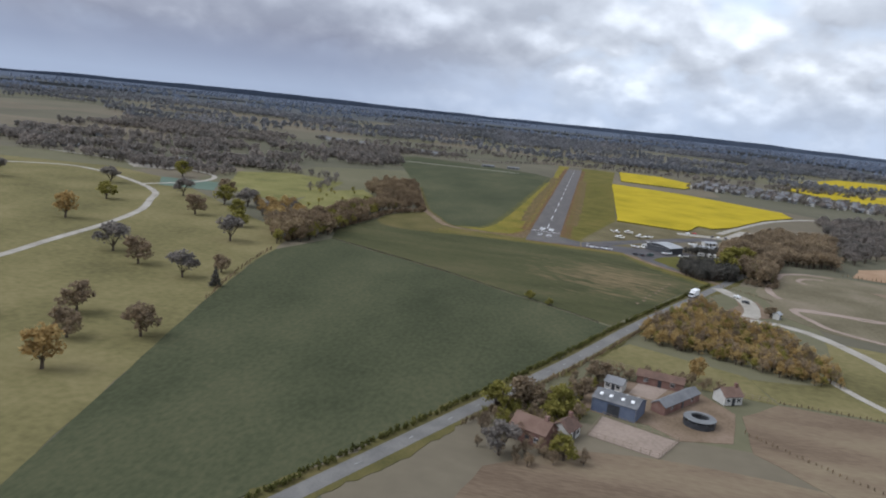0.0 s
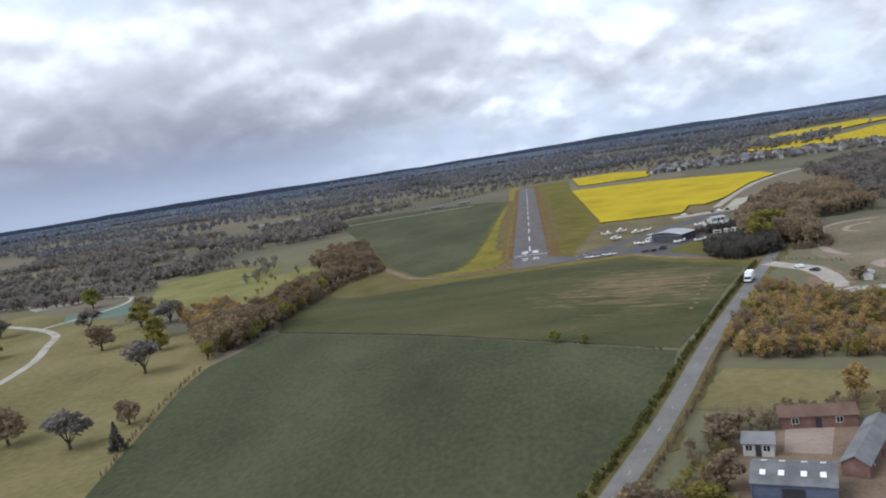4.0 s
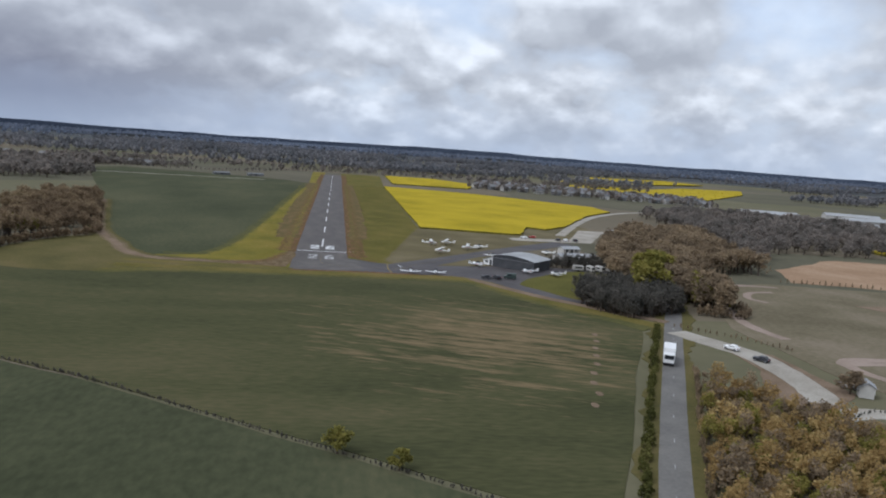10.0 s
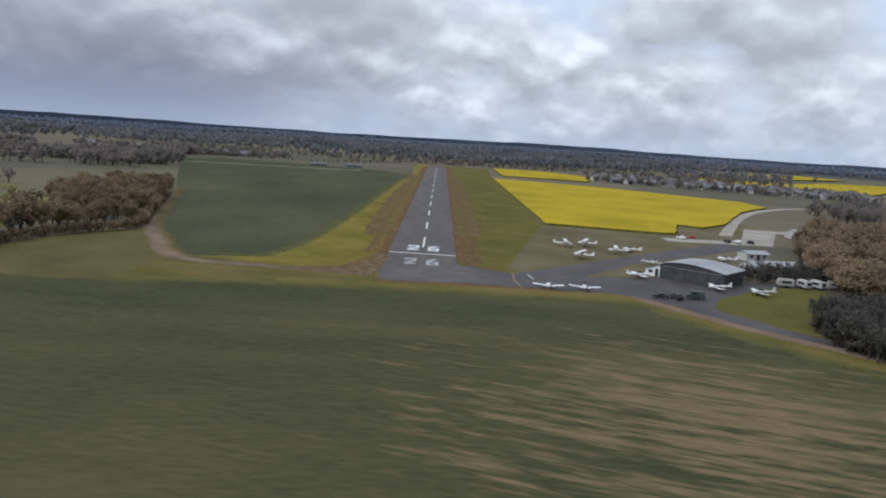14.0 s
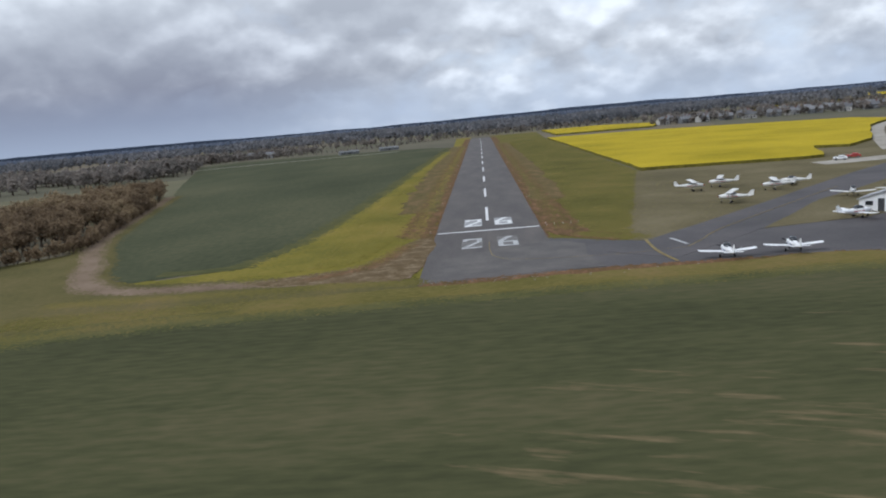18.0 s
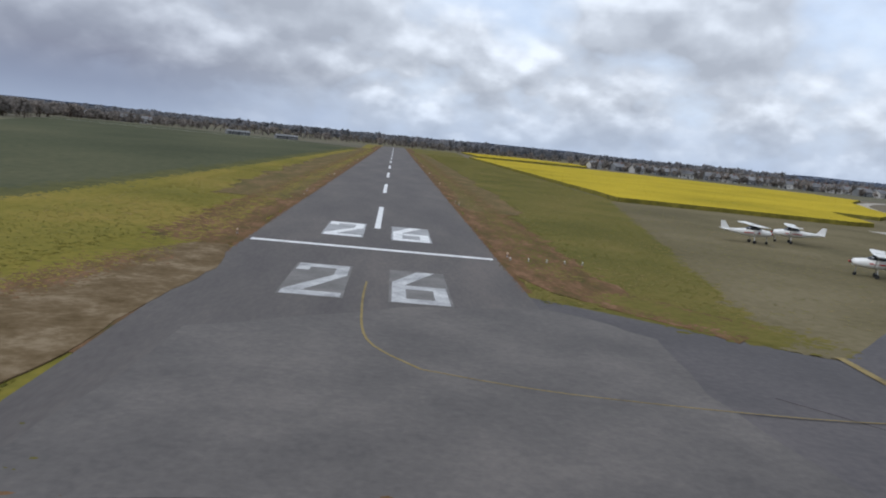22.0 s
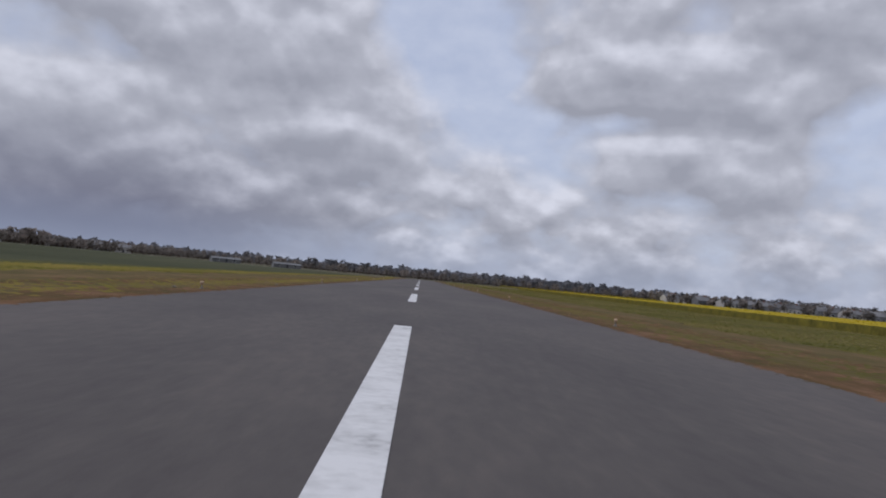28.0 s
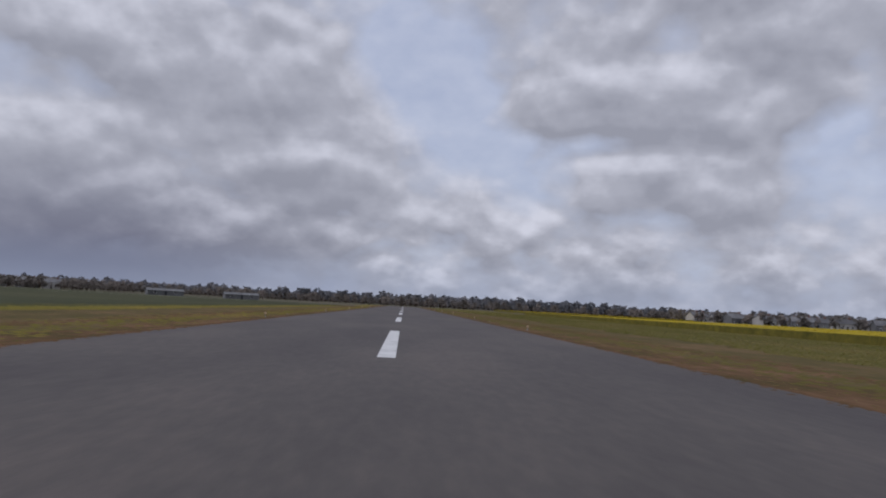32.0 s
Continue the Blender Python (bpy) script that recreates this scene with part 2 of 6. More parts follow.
MARGIN = material("field_margin_grass", [(0.086, 0.08, 0.021), (0.132, 0.11, 0.033), (0.168, 0.124, 0.048)], 0.06, 1.2, 1.0, 0.5)
VERGE = material("airfield_grass", [(0.077, 0.073, 0.018), (0.115, 0.101, 0.026), (0.163, 0.126, 0.039)], 0.05, 1.5, 1.0, 0.6)
VERGE_PORT = material("yellow_airfield_grass", [(0.109, 0.101, 0.021), (0.168, 0.142, 0.028), (0.235, 0.173, 0.044)], 0.05, 1.5, 1.0, 0.6)
BAY = material("dry_airfield_grass", [(0.092, 0.08, 0.043), (0.128, 0.107, 0.059), (0.165, 0.138, 0.082)], 0.05, 1.5, 1.0, 0.6)
MOSS = material("brown_moss_edge", [(0.068, 0.058, 0.02), (0.122, 0.072, 0.036), (0.2, 0.115, 0.068)], 0.35, 2.2, 1.0, 0.6, (1.5, 0.6, 1))
TRACKSOIL = material("track_soil", [(0.119, 0.086, 0.056), (0.174, 0.127, 0.088), (0.222, 0.164, 0.122)], 0.1, 1.5, 1.0, 0.5)
CLAY = material("orange_clay", [(0.225, 0.145, 0.088), (0.30, 0.2, 0.128), (0.365, 0.26, 0.175)], 0.04, 0.8, 1.0, 0.4)
SAND = material("sand", [(0.204, 0.161, 0.128), (0.272, 0.213, 0.174), (0.321, 0.256, 0.218)], 0.05, 1.0, 1.0, 0.4)
GRAVEL = material("pale_gravel", [(0.238, 0.212, 0.178), (0.323, 0.297, 0.255), (0.391, 0.365, 0.323)], 0.1, 2.0, 1.0, 0.4)
PLOUGH = material("ploughed_soil", [(0.11, 0.078, 0.054), (0.165, 0.122, 0.084), (0.21, 0.167, 0.11)], 0.04, 0.9, 1.0, 0.6, (0.4, 1.6, 1), turn=25)
OLIVE = material("rough_pasture", [(0.105, 0.09, 0.057), (0.15, 0.128, 0.084), (0.20, 0.165, 0.120)], 0.03, 0.7, 1.0, 0.5)
RAPE = material("rapeseed_flowers", [(0.247, 0.198, 0.012), (0.365, 0.277, 0.017), (0.442, 0.33, 0.023)], 0.03, 1.8, 1.0, 0.8)
RAPE_STEM = material("rapeseed_stems", [(0.085, 0.08, 0.02), (0.14, 0.122, 0.028), (0.21, 0.175, 0.032)], 0.4, 2.0, 1.0, 0.5)
ASPHALT = material("runway_asphalt", [(0.062, 0.053, 0.052), (0.083, 0.073, 0.068), (0.112, 0.095, 0.086)], 0.15, 4.0, 0.75, 0.25, (1.3, 0.35, 1))
APRON = material("apron_asphalt", [(0.05, 0.045, 0.046), (0.069, 0.062, 0.063), (0.098, 0.086, 0.085)], 0.08, 3.0, 0.75, 0.25)
PALER_PAVING = material("paler_paving", [(0.077, 0.07, 0.067), (0.102, 0.092, 0.086), (0.134, 0.119, 0.109)], 0.2, 4.0, 0.85, 0.25)
CONCRETE_STONE = material("pale_stone", [(0.15, 0.128, 0.105), (0.24, 0.21, 0.173), (0.315, 0.285, 0.24)], 3.0, 14.0, 0.9, 0.4)
ROAD = material("lane_asphalt", [(0.108, 0.102, 0.096), (0.142, 0.135, 0.125), (0.18, 0.17, 0.155)], 0.12, 2.0, 0.8, 0.2)
PAINT = material("worn_white_paint", [(0.327, 0.327, 0.327), (0.568, 0.568, 0.559), (0.688, 0.688, 0.679)], 0.8, 7.0, 0.7, 0.15, weights=(0.2, 0.38, 0.6))
PATCH = material("grey_painted_patch", [(0.20, 0.20, 0.20), (0.285, 0.285, 0.285), (0.36, 0.36, 0.36)], 0.6, 5.0, 0.75, 0.2)
FADED = material("faded_white_paint", [(0.22, 0.22, 0.22), (0.36, 0.36, 0.36), (0.52, 0.52, 0.51)], 0.7, 6.0, 0.75, 0.2)
YELLOW = material("yellow_line_paint", [(0.115, 0.083, 0.029), (0.202, 0.149, 0.051), (0.242, 0.185, 0.071)], 0.8, 6.0, 0.75, 0.2)
PASTURE = material("bright_pasture", [(0.105, 0.102, 0.039), (0.165, 0.155, 0.057), (0.215, 0.19, 0.080)], 0.03, 0.6, 1.0, 0.5)
DEAD_MOSS = material("dead_moss_verge", [(0.078, 0.07, 0.025), (0.118, 0.088, 0.038), (0.178, 0.115, 0.06)], 0.22, 1.6, 1.0, 0.6, (1.4, 0.5, 1))
FAINT = material("scrubbed_asphalt", [(0.105, 0.098, 0.092), (0.14, 0.132, 0.125), (0.18, 0.17, 0.16)], 0.5, 5.0, 0.8, 0.2)
LAMP_GLASS = material("frosted_lamp_glass", [(0.62, 0.60, 0.55), (0.74, 0.72, 0.68)], 2.0, 8.0, 0.25, 0, spec=0.5)
BARK = material("bark", [(0.05, 0.04, 0.03), (0.09, 0.07, 0.055), (0.13, 0.11, 0.09)], 1.0, 6.0, 0.95, 0.5)
LEAF_BROWN = material("budding_crowns", [(0.155, 0.12, 0.085), (0.275, 0.21, 0.14), (0.41, 0.315, 0.20)], 0.08, 1.0, 1.0, 0, island=0.22)
LEAF_RUST = material("rusty_crowns", [(0.23, 0.152, 0.066), (0.41, 0.285, 0.12), (0.56, 0.43, 0.20)], 0.06, 1.0, 1.0, 0, island=0.22)
LEAF_WOOD = material("budding_wood", [(0.145, 0.107, 0.072), (0.258, 0.19, 0.122), (0.375, 0.295, 0.182)], 0.06, 1.0, 1.0, 0, island=0.22)
LEAF_GREEN = material("spring_leaves", [(0.135, 0.132, 0.036), (0.25, 0.225, 0.06), (0.38, 0.325, 0.10)], 0.08, 1.0, 1.0, 0, island=0.22)
LEAF_DARK = material("conifer_needles", [(0.07, 0.071, 0.062), (0.128, 0.12, 0.104), (0.20, 0.176, 0.152)], 0.15, 1.0, 1.0, 0, island=0.22)
# Olive crowns greyed and lightened: haze is put into the leaf colour.
LEAF_OLIVE = material("haze_paled_olive_crowns", [(0.14, 0.132, 0.119), (0.235, 0.21, 0.188), (0.345, 0.295, 0.257)], 0.05, 1.0, 1.0, 0, island=0.22)
# Haze over the far woods is part of this grey, bluish leaf colour.
LEAF_FAR = material("haze_grey_woodland", [(0.14, 0.15, 0.165), (0.22, 0.222, 0.235), (0.32, 0.305, 0.31)], 0.01, 0.3, 1.0, 0, island=0.4)
HEDGE = material("hedge_leaves", [(0.065, 0.07, 0.026), (0.128, 0.128, 0.040), (0.204, 0.193, 0.068)], 0.1, 1.0, 1.0, 0, island=0.22)
GRASSBLADE = material("grass_blades", [(0.13, 0.144, 0.035), (0.215, 0.202, 0.058), (0.34, 0.248, 0.120)], 0.08, 1.0, 1.0, 0, island=0.22)
# Blue-grey haze of the distance is painted into the next two base colours.
RIDGE = material("distance_haze_blue", [(0.062, 0.077, 0.108), (0.078, 0.095, 0.13), (0.098, 0.115, 0.15)], 0.004, 0.05, 1.0, 0)
RIDGE_NEAR = material("distance_haze_grey", [(0.055, 0.06, 0.066), (0.074, 0.078, 0.08), (0.095, 0.098, 0.096)], 0.006, 0.05, 1.0, 0)
# Leaves blued and lightened to paint in the haze at the horizon.
LEAF_HAZE = material("haze_blue_woodland", [(0.161, 0.196, 0.261), (0.227, 0.26, 0.329), (0.314, 0.34, 0.408)], 0.01, 0.3, 1.0, 0, island=0.4)
OLIVE_GRASS = material("olive_airfield_grass", [(0.075, 0.072, 0.02), (0.10, 0.094, 0.026), (0.13, 0.115, 0.036)], 0.05, 1.2, 1.0, 0.5)
MARKER = material("faded_orange_plastic", [(0.42, 0.30, 0.20), (0.52, 0.38, 0.26)], 2.0, 8.0, 0.6, 0)
WHITE = material("white_gelcoat", [(0.68, 0.68, 0.68), (0.76, 0.76, 0.76), (0.82, 0.82, 0.82)], 0.6, 6.0, 0.35, 0, spec=0.5)
CREAM = material("cream_gelcoat", [(0.58, 0.57, 0.54), (0.66, 0.65, 0.62), (0.72, 0.71, 0.69)], 0.6, 6.0, 0.35, 0, spec=0.5)
DARKGLASS = material("tinted_glass", [(0.015, 0.018, 0.022), (0.02, 0.024, 0.03)], 1.0, 5.0, 0.08, 0, spec=0.6)
RUBBER = material("rubber", [(0.015, 0.015, 0.015), (0.03, 0.03, 0.03)], 2.0, 10.0, 0.9, 0.2)
METAL = material("grey_metal", [(0.25, 0.25, 0.26), (0.36, 0.36, 0.37)], 1.0, 8.0, 0.45, 0, metal=0.7)
REDPAINT = material("red_paint", [(0.32, 0.03, 0.025), (0.42, 0.05, 0.04)], 1.0, 6.0, 0.35, 0, spec=0.5)
BLUEPAINT = material("blue_paint", [(0.03, 0.07, 0.20), (0.05, 0.10, 0.26)], 1.0, 6.0, 0.35, 0, spec=0.5)
GREENPAINT = material("green_paint", [(0.041, 0.06, 0.055), (0.059, 0.083, 0.075)], 1.0, 6.0, 0.4, 0)
DARKPAINT = material("dark_paint", [(0.03, 0.032, 0.038), (0.05, 0.052, 0.058)], 1.0, 6.0, 0.4, 0)
HANGAR_WALL = material("dark_sheet_wall", [(0.036, 0.038, 0.042), (0.058, 0.06, 0.065), (0.078, 0.078, 0.083)], 0.3, 3.0, 0.7, 0.3)
HANGAR_ROOF = material("pale_roof_sheet", [(0.251, 0.258, 0.265), (0.321, 0.327, 0.335), (0.384, 0.39, 0.397)], 0.15, 2.0, 0.6, 0.2)
PALEWALL = material("pale_render", [(0.374, 0.36, 0.338), (0.446, 0.432, 0.403), (0.49, 0.475, 0.446)], 0.3, 4.0, 0.9, 0.2, rand=0.3)
BRICKWALL = material("red_brick_wall", [(0.138, 0.08, 0.065), (0.193, 0.115, 0.095), (0.239, 0.156, 0.13)], 0.4, 6.0, 0.95, 0.3, rand=0.3)
TILEROOF = material("brown_roof_tiles", [(0.085, 0.055, 0.045), (0.13, 0.08, 0.06), (0.17, 0.11, 0.085)], 0.3, 5.0, 0.9, 0.4, rand=0.4)
SLATE = material("grey_slate_roof", [(0.10, 0.10, 0.105), (0.15, 0.15, 0.155), (0.20, 0.20, 0.205)], 0.3, 5.0, 0.8, 0.3, rand=0.4)
BARNBLUE = material("blue_grey_cladding", [(0.065, 0.08, 0.13), (0.09, 0.11, 0.165), (0.12, 0.14, 0.19)], 0.3, 4.0, 0.6, 0.3)
GREYSHEET = material("grey_fibre_sheet", [(0.112, 0.115, 0.119), (0.154, 0.158, 0.161), (0.196, 0.199, 0.203)], 0.25, 4.0, 0.8, 0.3)
WATER = material("pale_water", [(0.30, 0.36, 0.38), (0.36, 0.42, 0.44)], 0.02, 0.5, 0.15, 0.05, spec=0.5)
TEAL = material("teal_court_surface", [(0.074, 0.11, 0.079), (0.099, 0.139, 0.103)], 0.05, 0.5, 0.9, 0.1)
WOOD = material("weathered_wood", [(0.16, 0.12, 0.085), (0.24, 0.19, 0.14), (0.30, 0.25, 0.19)], 0.6, 6.0, 0.9, 0.3)


# ---- building blocks ----
def part(name, bm, mat, parent=None, label="", smooth=False):
    me = bpy.data.meshes.new(name)
    bm.to_mesh(me)
    bm.free()
    me.materials.append(mat)
    if smooth:
        for p in me.polygons:
            p.use_smooth = True
    ob = new(name, me)
    if parent:
        ob.parent = parent
    if label:
        ob["label"] = label
    return ob


def share(name, me, parent, m=None):
    ob = new(name, me)
    ob.parent = parent
    if m is not None:
        ob.matrix_basis = m
    return ob


def empty(name, m=None, label="", category="", group="", kind=""):
    ob = new(name)
    ob.empty_display_size = 0.5
    if m is not None:
        ob.matrix_basis = m
    return tagged(ob, label, category, group, kind)


def box(bm, x0, y0, z0, x1, y1, z1, bev=0.0):
    g = bmesh.ops.create_cube(bm, size=1, matrix=Matrix.LocRotScale(((x0 + x1) / 2, (y0 + y1) / 2, (z0 + z1) / 2), None, (x1 - x0, y1 - y0, z1 - z0)))
    if bev:
        es = list({e for v in g["verts"] for e in v.link_edges})
        bmesh.ops.bevel(bm, geom=es, offset=bev, segments=2, affect="EDGES")
    return bm


def boxes(*rows, bev=0.0):
    bm = bmesh.new()
    for r in rows:
        box(bm, *r, bev=bev)
    return bm


def prism(bm, pts, z0, z1):
    lo = [bm.verts.new((x, y, z0)) for x, y in pts]
    hi = [bm.verts.new((x, y, z1)) for x, y in pts]
    n = len(pts)
    bm.faces.new(hi)
    bm.faces.new(lo[::-1])
    for i in range(n):
        bm.faces.new((lo[i], lo[(i + 1) % n], hi[(i + 1) % n], hi[i]))
    return bm


def area(pts):
    return sum(a[0] * b[1] - a[1] * b[0] for a, b in zip(pts, pts[1:] + pts[:1])) / 2


def rounded(pts, seg=3, amount=0.25):
    """Corner-cut outline, so that field corners are not knife-sharp."""
    for _ in range(seg - 1):
        out = []
        for a, b in zip(pts, pts[1:] + pts[:1]):
            out.append((a[0] + (b[0] - a[0]) * amount, a[1] + (b[1] - a[1]) * amount))
            out.append((b[0] + (a[0] - b[0]) * amount, b[1] + (a[1] - b[1]) * amount))
        pts = out
    return pts


def ragged(pts, step=6.0, amp=0.5, seed=0):
    """Outline cut into short pieces that wander a little."""
    out = []
    for a, b in zip(pts, pts[1:] + pts[:1]):
        n = max(1, int(math.hypot(b[0] - a[0], b[1] - a[1]) / step))
        for i in range(n):
            x, y = a[0] + (b[0] - a[0]) * i / n, a[1] + (b[1] - a[1]) * i / n
            v = noise.noise_vector((x * 0.07, y * 0.07, seed * 3.1)) + noise.noise_vector((x * 0.3, y * 0.3, seed)) * 0.4
            out.append((x + v[0] * amp, y + v[1] * amp))
    return out


def plot(name, pts, top, mat, label, amp=0.6, step=6.0, thick=0.3):
    """A parcel of ground or pavement: a shallow slab whose upper face stands a little proud of the land."""
    if area(pts) < 0:
        pts = pts[::-1]
    pts = ragged(pts, step, amp, len(name)) if amp else pts
    bm = prism(bmesh.new(), pts, top - thick, top)
    ob = part(name, bm, mat)
    return tagged(ob, label, "ground", kind="structure")


def strip_points(line, half):
    left, right = [], []
    for i, p in enumerate(line):
        a, b = line[max(0, i - 1)], line[min(len(line) - 1, i + 1)]
        d = Vector((b[0] - a[0], b[1] - a[1])).normalized()
        left.append((p[0] - d.y * half, p[1] + d.x * half))
        right.append((p[0] + d.y * half, p[1] - d.x * half))
    return left, right


def smooth_line(line, n=6):
    """Catmull-Rom through the points."""
    out = []
    pts = [line[0], *line, line[-1]]
    for i in range(1, len(pts) - 2):
        p0, p1, p2, p3 = (Vector(p) for p in pts[i - 1:i + 3])
        for k in range(n):
            t = k / n
            out.append(tuple(0.5 * (2 * p1 + (p2 - p0) * t + (2 * p0 - 5 * p1 + 4 * p2 - p3) * t * t + (3 * p1 - p0 - 3 * p2 + p3) * t ** 3)))
    out.append(tuple(line[-1]))
    return out


def strip(name, line, width, top, mat, label, wobble=0.0, thick=0.2, kind="structure", parent=None):
    line = smooth_line(line) if len(line) > 2 else [tuple(line[0]), tuple(line[1])]
    if wobble > 0.1:
        fine_line = []
        for a, c in zip(line, line[1:]):
            n = max(1, int(math.hypot(c[0] - a[0], c[1] - a[1]) / 2.0))
            fine_line += [(a[0] + (c[0] - a[0]) * i / n, a[1] + (c[1] - a[1]) * i / n) for i in range(n)]
        line = fine_line + [line[-1]]
    left, right = strip_points(line, width / 2)
    bm = bmesh.new()
    rings = []
    for i, (a, b) in enumerate(zip(left, right)):
        k, q = (1 + wobble * (noise.noise((p[0] * 0.09, p[1] * 0.09, 7.0)) + 0.7 * noise.noise((p[0] * 0.35, p[1] * 0.35, 3.0))) for p in (a, b))
        c = ((a[0] + b[0]) / 2, (a[1] + b[1]) / 2)
        a = (c[0] + (a[0] - c[0]) * k, c[1] + (a[1] - c[1]) * k)
        b = (c[0] + (b[0] - c[0]) * q, c[1] + (b[1] - c[1]) * q)
        rings.append([bm.verts.new((*a, top - thick)), bm.verts.new((*a, top)), bm.verts.new((*b, top)), bm.verts.new((*b, top - thick))])
    for r, s in zip(rings, rings[1:]):
        for j in range(3):
            bm.faces.new((r[j], r[j + 1], s[j + 1], s[j]))
    bm.faces.new(rings[0][::-1])
    bm.faces.new(rings[-1])
    bmesh.ops.recalc_face_normals(bm, faces=bm.faces)
    ob = part(name, bm, mat, parent)
    if kind:
        tagged(ob, label, "road" if "road" in name or "lane" in name else "ground", kind=kind)
    elif label:
        ob["label"] = label
    return ob


def inside(p, poly):
    c = False
    for (x1, y1), (x2, y2) in zip(poly, poly[1:] + poly[:1]):
        if (y1 > p[1]) != (y2 > p[1]) and p[0] < (x2 - x1) * (p[1] - y1) / (y2 - y1) + x1:
            c = not c
    return c


def scatter(poly, gap, seed):
    """Points spread over a polygon, about gap apart, on a shaken grid."""
    rng = random.Random(seed)
    xs, ys = [p[0] for p in poly], [p[1] for p in poly]
    out = []
    y = min(ys)
    row = 0
    while y < max(ys):
        x = min(xs) + (gap / 2 if row % 2 else 0)
        while x < max(xs):
            q = (x + rng.uniform(-0.42, 0.42) * gap, y + rng.uniform(-0.42, 0.42) * gap)
            if inside(q, poly):
                out.append(q)
            x += gap
        y += gap * 0.87
        row += 1
    return out


# ---- trees as arrays: trunk and limbs, and a crown of many small leaf clumps ----
def limb(v, f, a, b, r0, r1, n=5):
    a, b = Vector(a), Vector(b)
    d = (b - a).normalized()
    s = d.orthogonal().normalized()
    t = d.cross(s)
    base = len(v)
    for c, r in ((a, r0), (b, r1)):
        for i in range(n):
            w = 2 * math.pi * i / n
            v.append(tuple(c + s * (math.cos(w) * r) + t * (math.sin(w) * r)))
    for i in range(n):
        j = (i + 1) % n
        f.append((base + i, base + j, base + n + j, base + n + i))


def tree_arrays(kind, seed, cards=260, size=0.75):
    """A tree of height 10 with its foot at the origin: wood and leaf (vertices, faces)."""
    rng = random.Random(seed)
    wv, wf, lv, lf = [], [], [], []

    def card(c, s, tilt=1.0):
        u = Vector((rng.gauss(0, 1), rng.gauss(0, 1), rng.gauss(0, 1) * tilt)).normalized()
        w = u.orthogonal().normalized()
        w = (Matrix.Rotation(rng.uniform(0, 6.28), 3, u) @ w)
        t = u.cross(w)
        base = len(lv)
        k = s * rng.uniform(0.6, 1.25)
        lv.extend(tuple(c + w * (a * k) + t * (b * k * 0.8)) for a, b in ((-1, -0.6), (0.3, -0.9), (1, 0.2), (-0.2, 0.95)))
        lf.append((base, base + 1, base + 2, base + 3))

    if kind == "conifer":
        limb(wv, wf, (0, 0, -0.3), (0, 0, 9.4), 0.22, 0.05)
        for i in range(cards):
            h = rng.random() ** 1.3
            r = (1 - h) * 1.9 * rng.uniform(0.55, 1.0) + 0.1
            w = rng.uniform(0, 6.28)
            card(Vector((math.cos(w) * r, math.sin(w) * r, 0.7 + h * 9.2)), size * (0.9 - 0.45 * h), 1.6)
        return wv, wf, lv, lf
    fork = rng.uniform(1.6, 2.4)
    limb(wv, wf, (0, 0, -0.3), (0.1, 0, fork), 0.34, 0.24, 7)
    lobes = []
    wide = {"broad": 3.6, "tall": 2.5, "shrub": 3.4}[kind]
    for i in range(9):
        w = i * 2.4 + rng.uniform(-0.4, 0.4)
        r = wide * rng.uniform(0.35, 0.8)
        z = rng.uniform(3.2, 8.0) if kind != "shrub" else rng.uniform(2.5, 7.0)
        tip = Vector((math.cos(w) * r, math.sin(w) * r, z))
        limb(wv, wf, (0.1, 0, fork * rng.uniform(0.75, 1.0)), tip, 0.14, 0.03, 4)
        lobes.append((tip, rng.uniform(1.1, 1.9)))
        if i % 2:
            tip2 = tip + Vector((rng.uniform(-1, 1), rng.uniform(-1, 1), rng.uniform(0.4, 1.5)))
            limb(wv, wf, tip * 0.75 + Vector((0, 0, 0.6)), tip2, 0.06, 0.02, 3)
            lobes.append((tip2, rng.uniform(0.8, 1.4)))
    lobes.append((Vector((0, 0, 8.6)), 1.5))
    for i in range(cards):
        c, r = lobes[i % len(lobes)]
        d = Vector((rng.gauss(0, 1), rng.gauss(0, 1), rng.gauss(0, 0.75))).normalized() * (r * rng.uniform(0.45, 1.05))
        q = c + d
        q.z = max(q.z, 1.2)
        card(q, size)
    return wv, wf, lv, lf


def arrays_mesh(name, v, f4, mats, index=None):
    v = np.asarray(v, dtype=np.float32).reshape(-1, 3)
    f4 = np.asarray(f4, dtype=np.int32).reshape(-1, 4)
    me = bpy.data.meshes.new(name)
    me.vertices.add(len(v))
    me.vertices.foreach_set("co", v.ravel())
    me.loops.add(f4.size)
    me.loops.foreach_set("vertex_index", f4.ravel())
    me.polygons.add(len(f4))
    me.polygons.foreach_set("loop_start", np.arange(0, f4.size, 4, dtype=np.int32))
    if index is not None:
        me.polygons.foreach_set("material_index", np.asarray(index, dtype=np.int32))
    for m in mats:
        me.materials.append(m)
    me.update(calc_edges=True)
    me.validate()
    return me


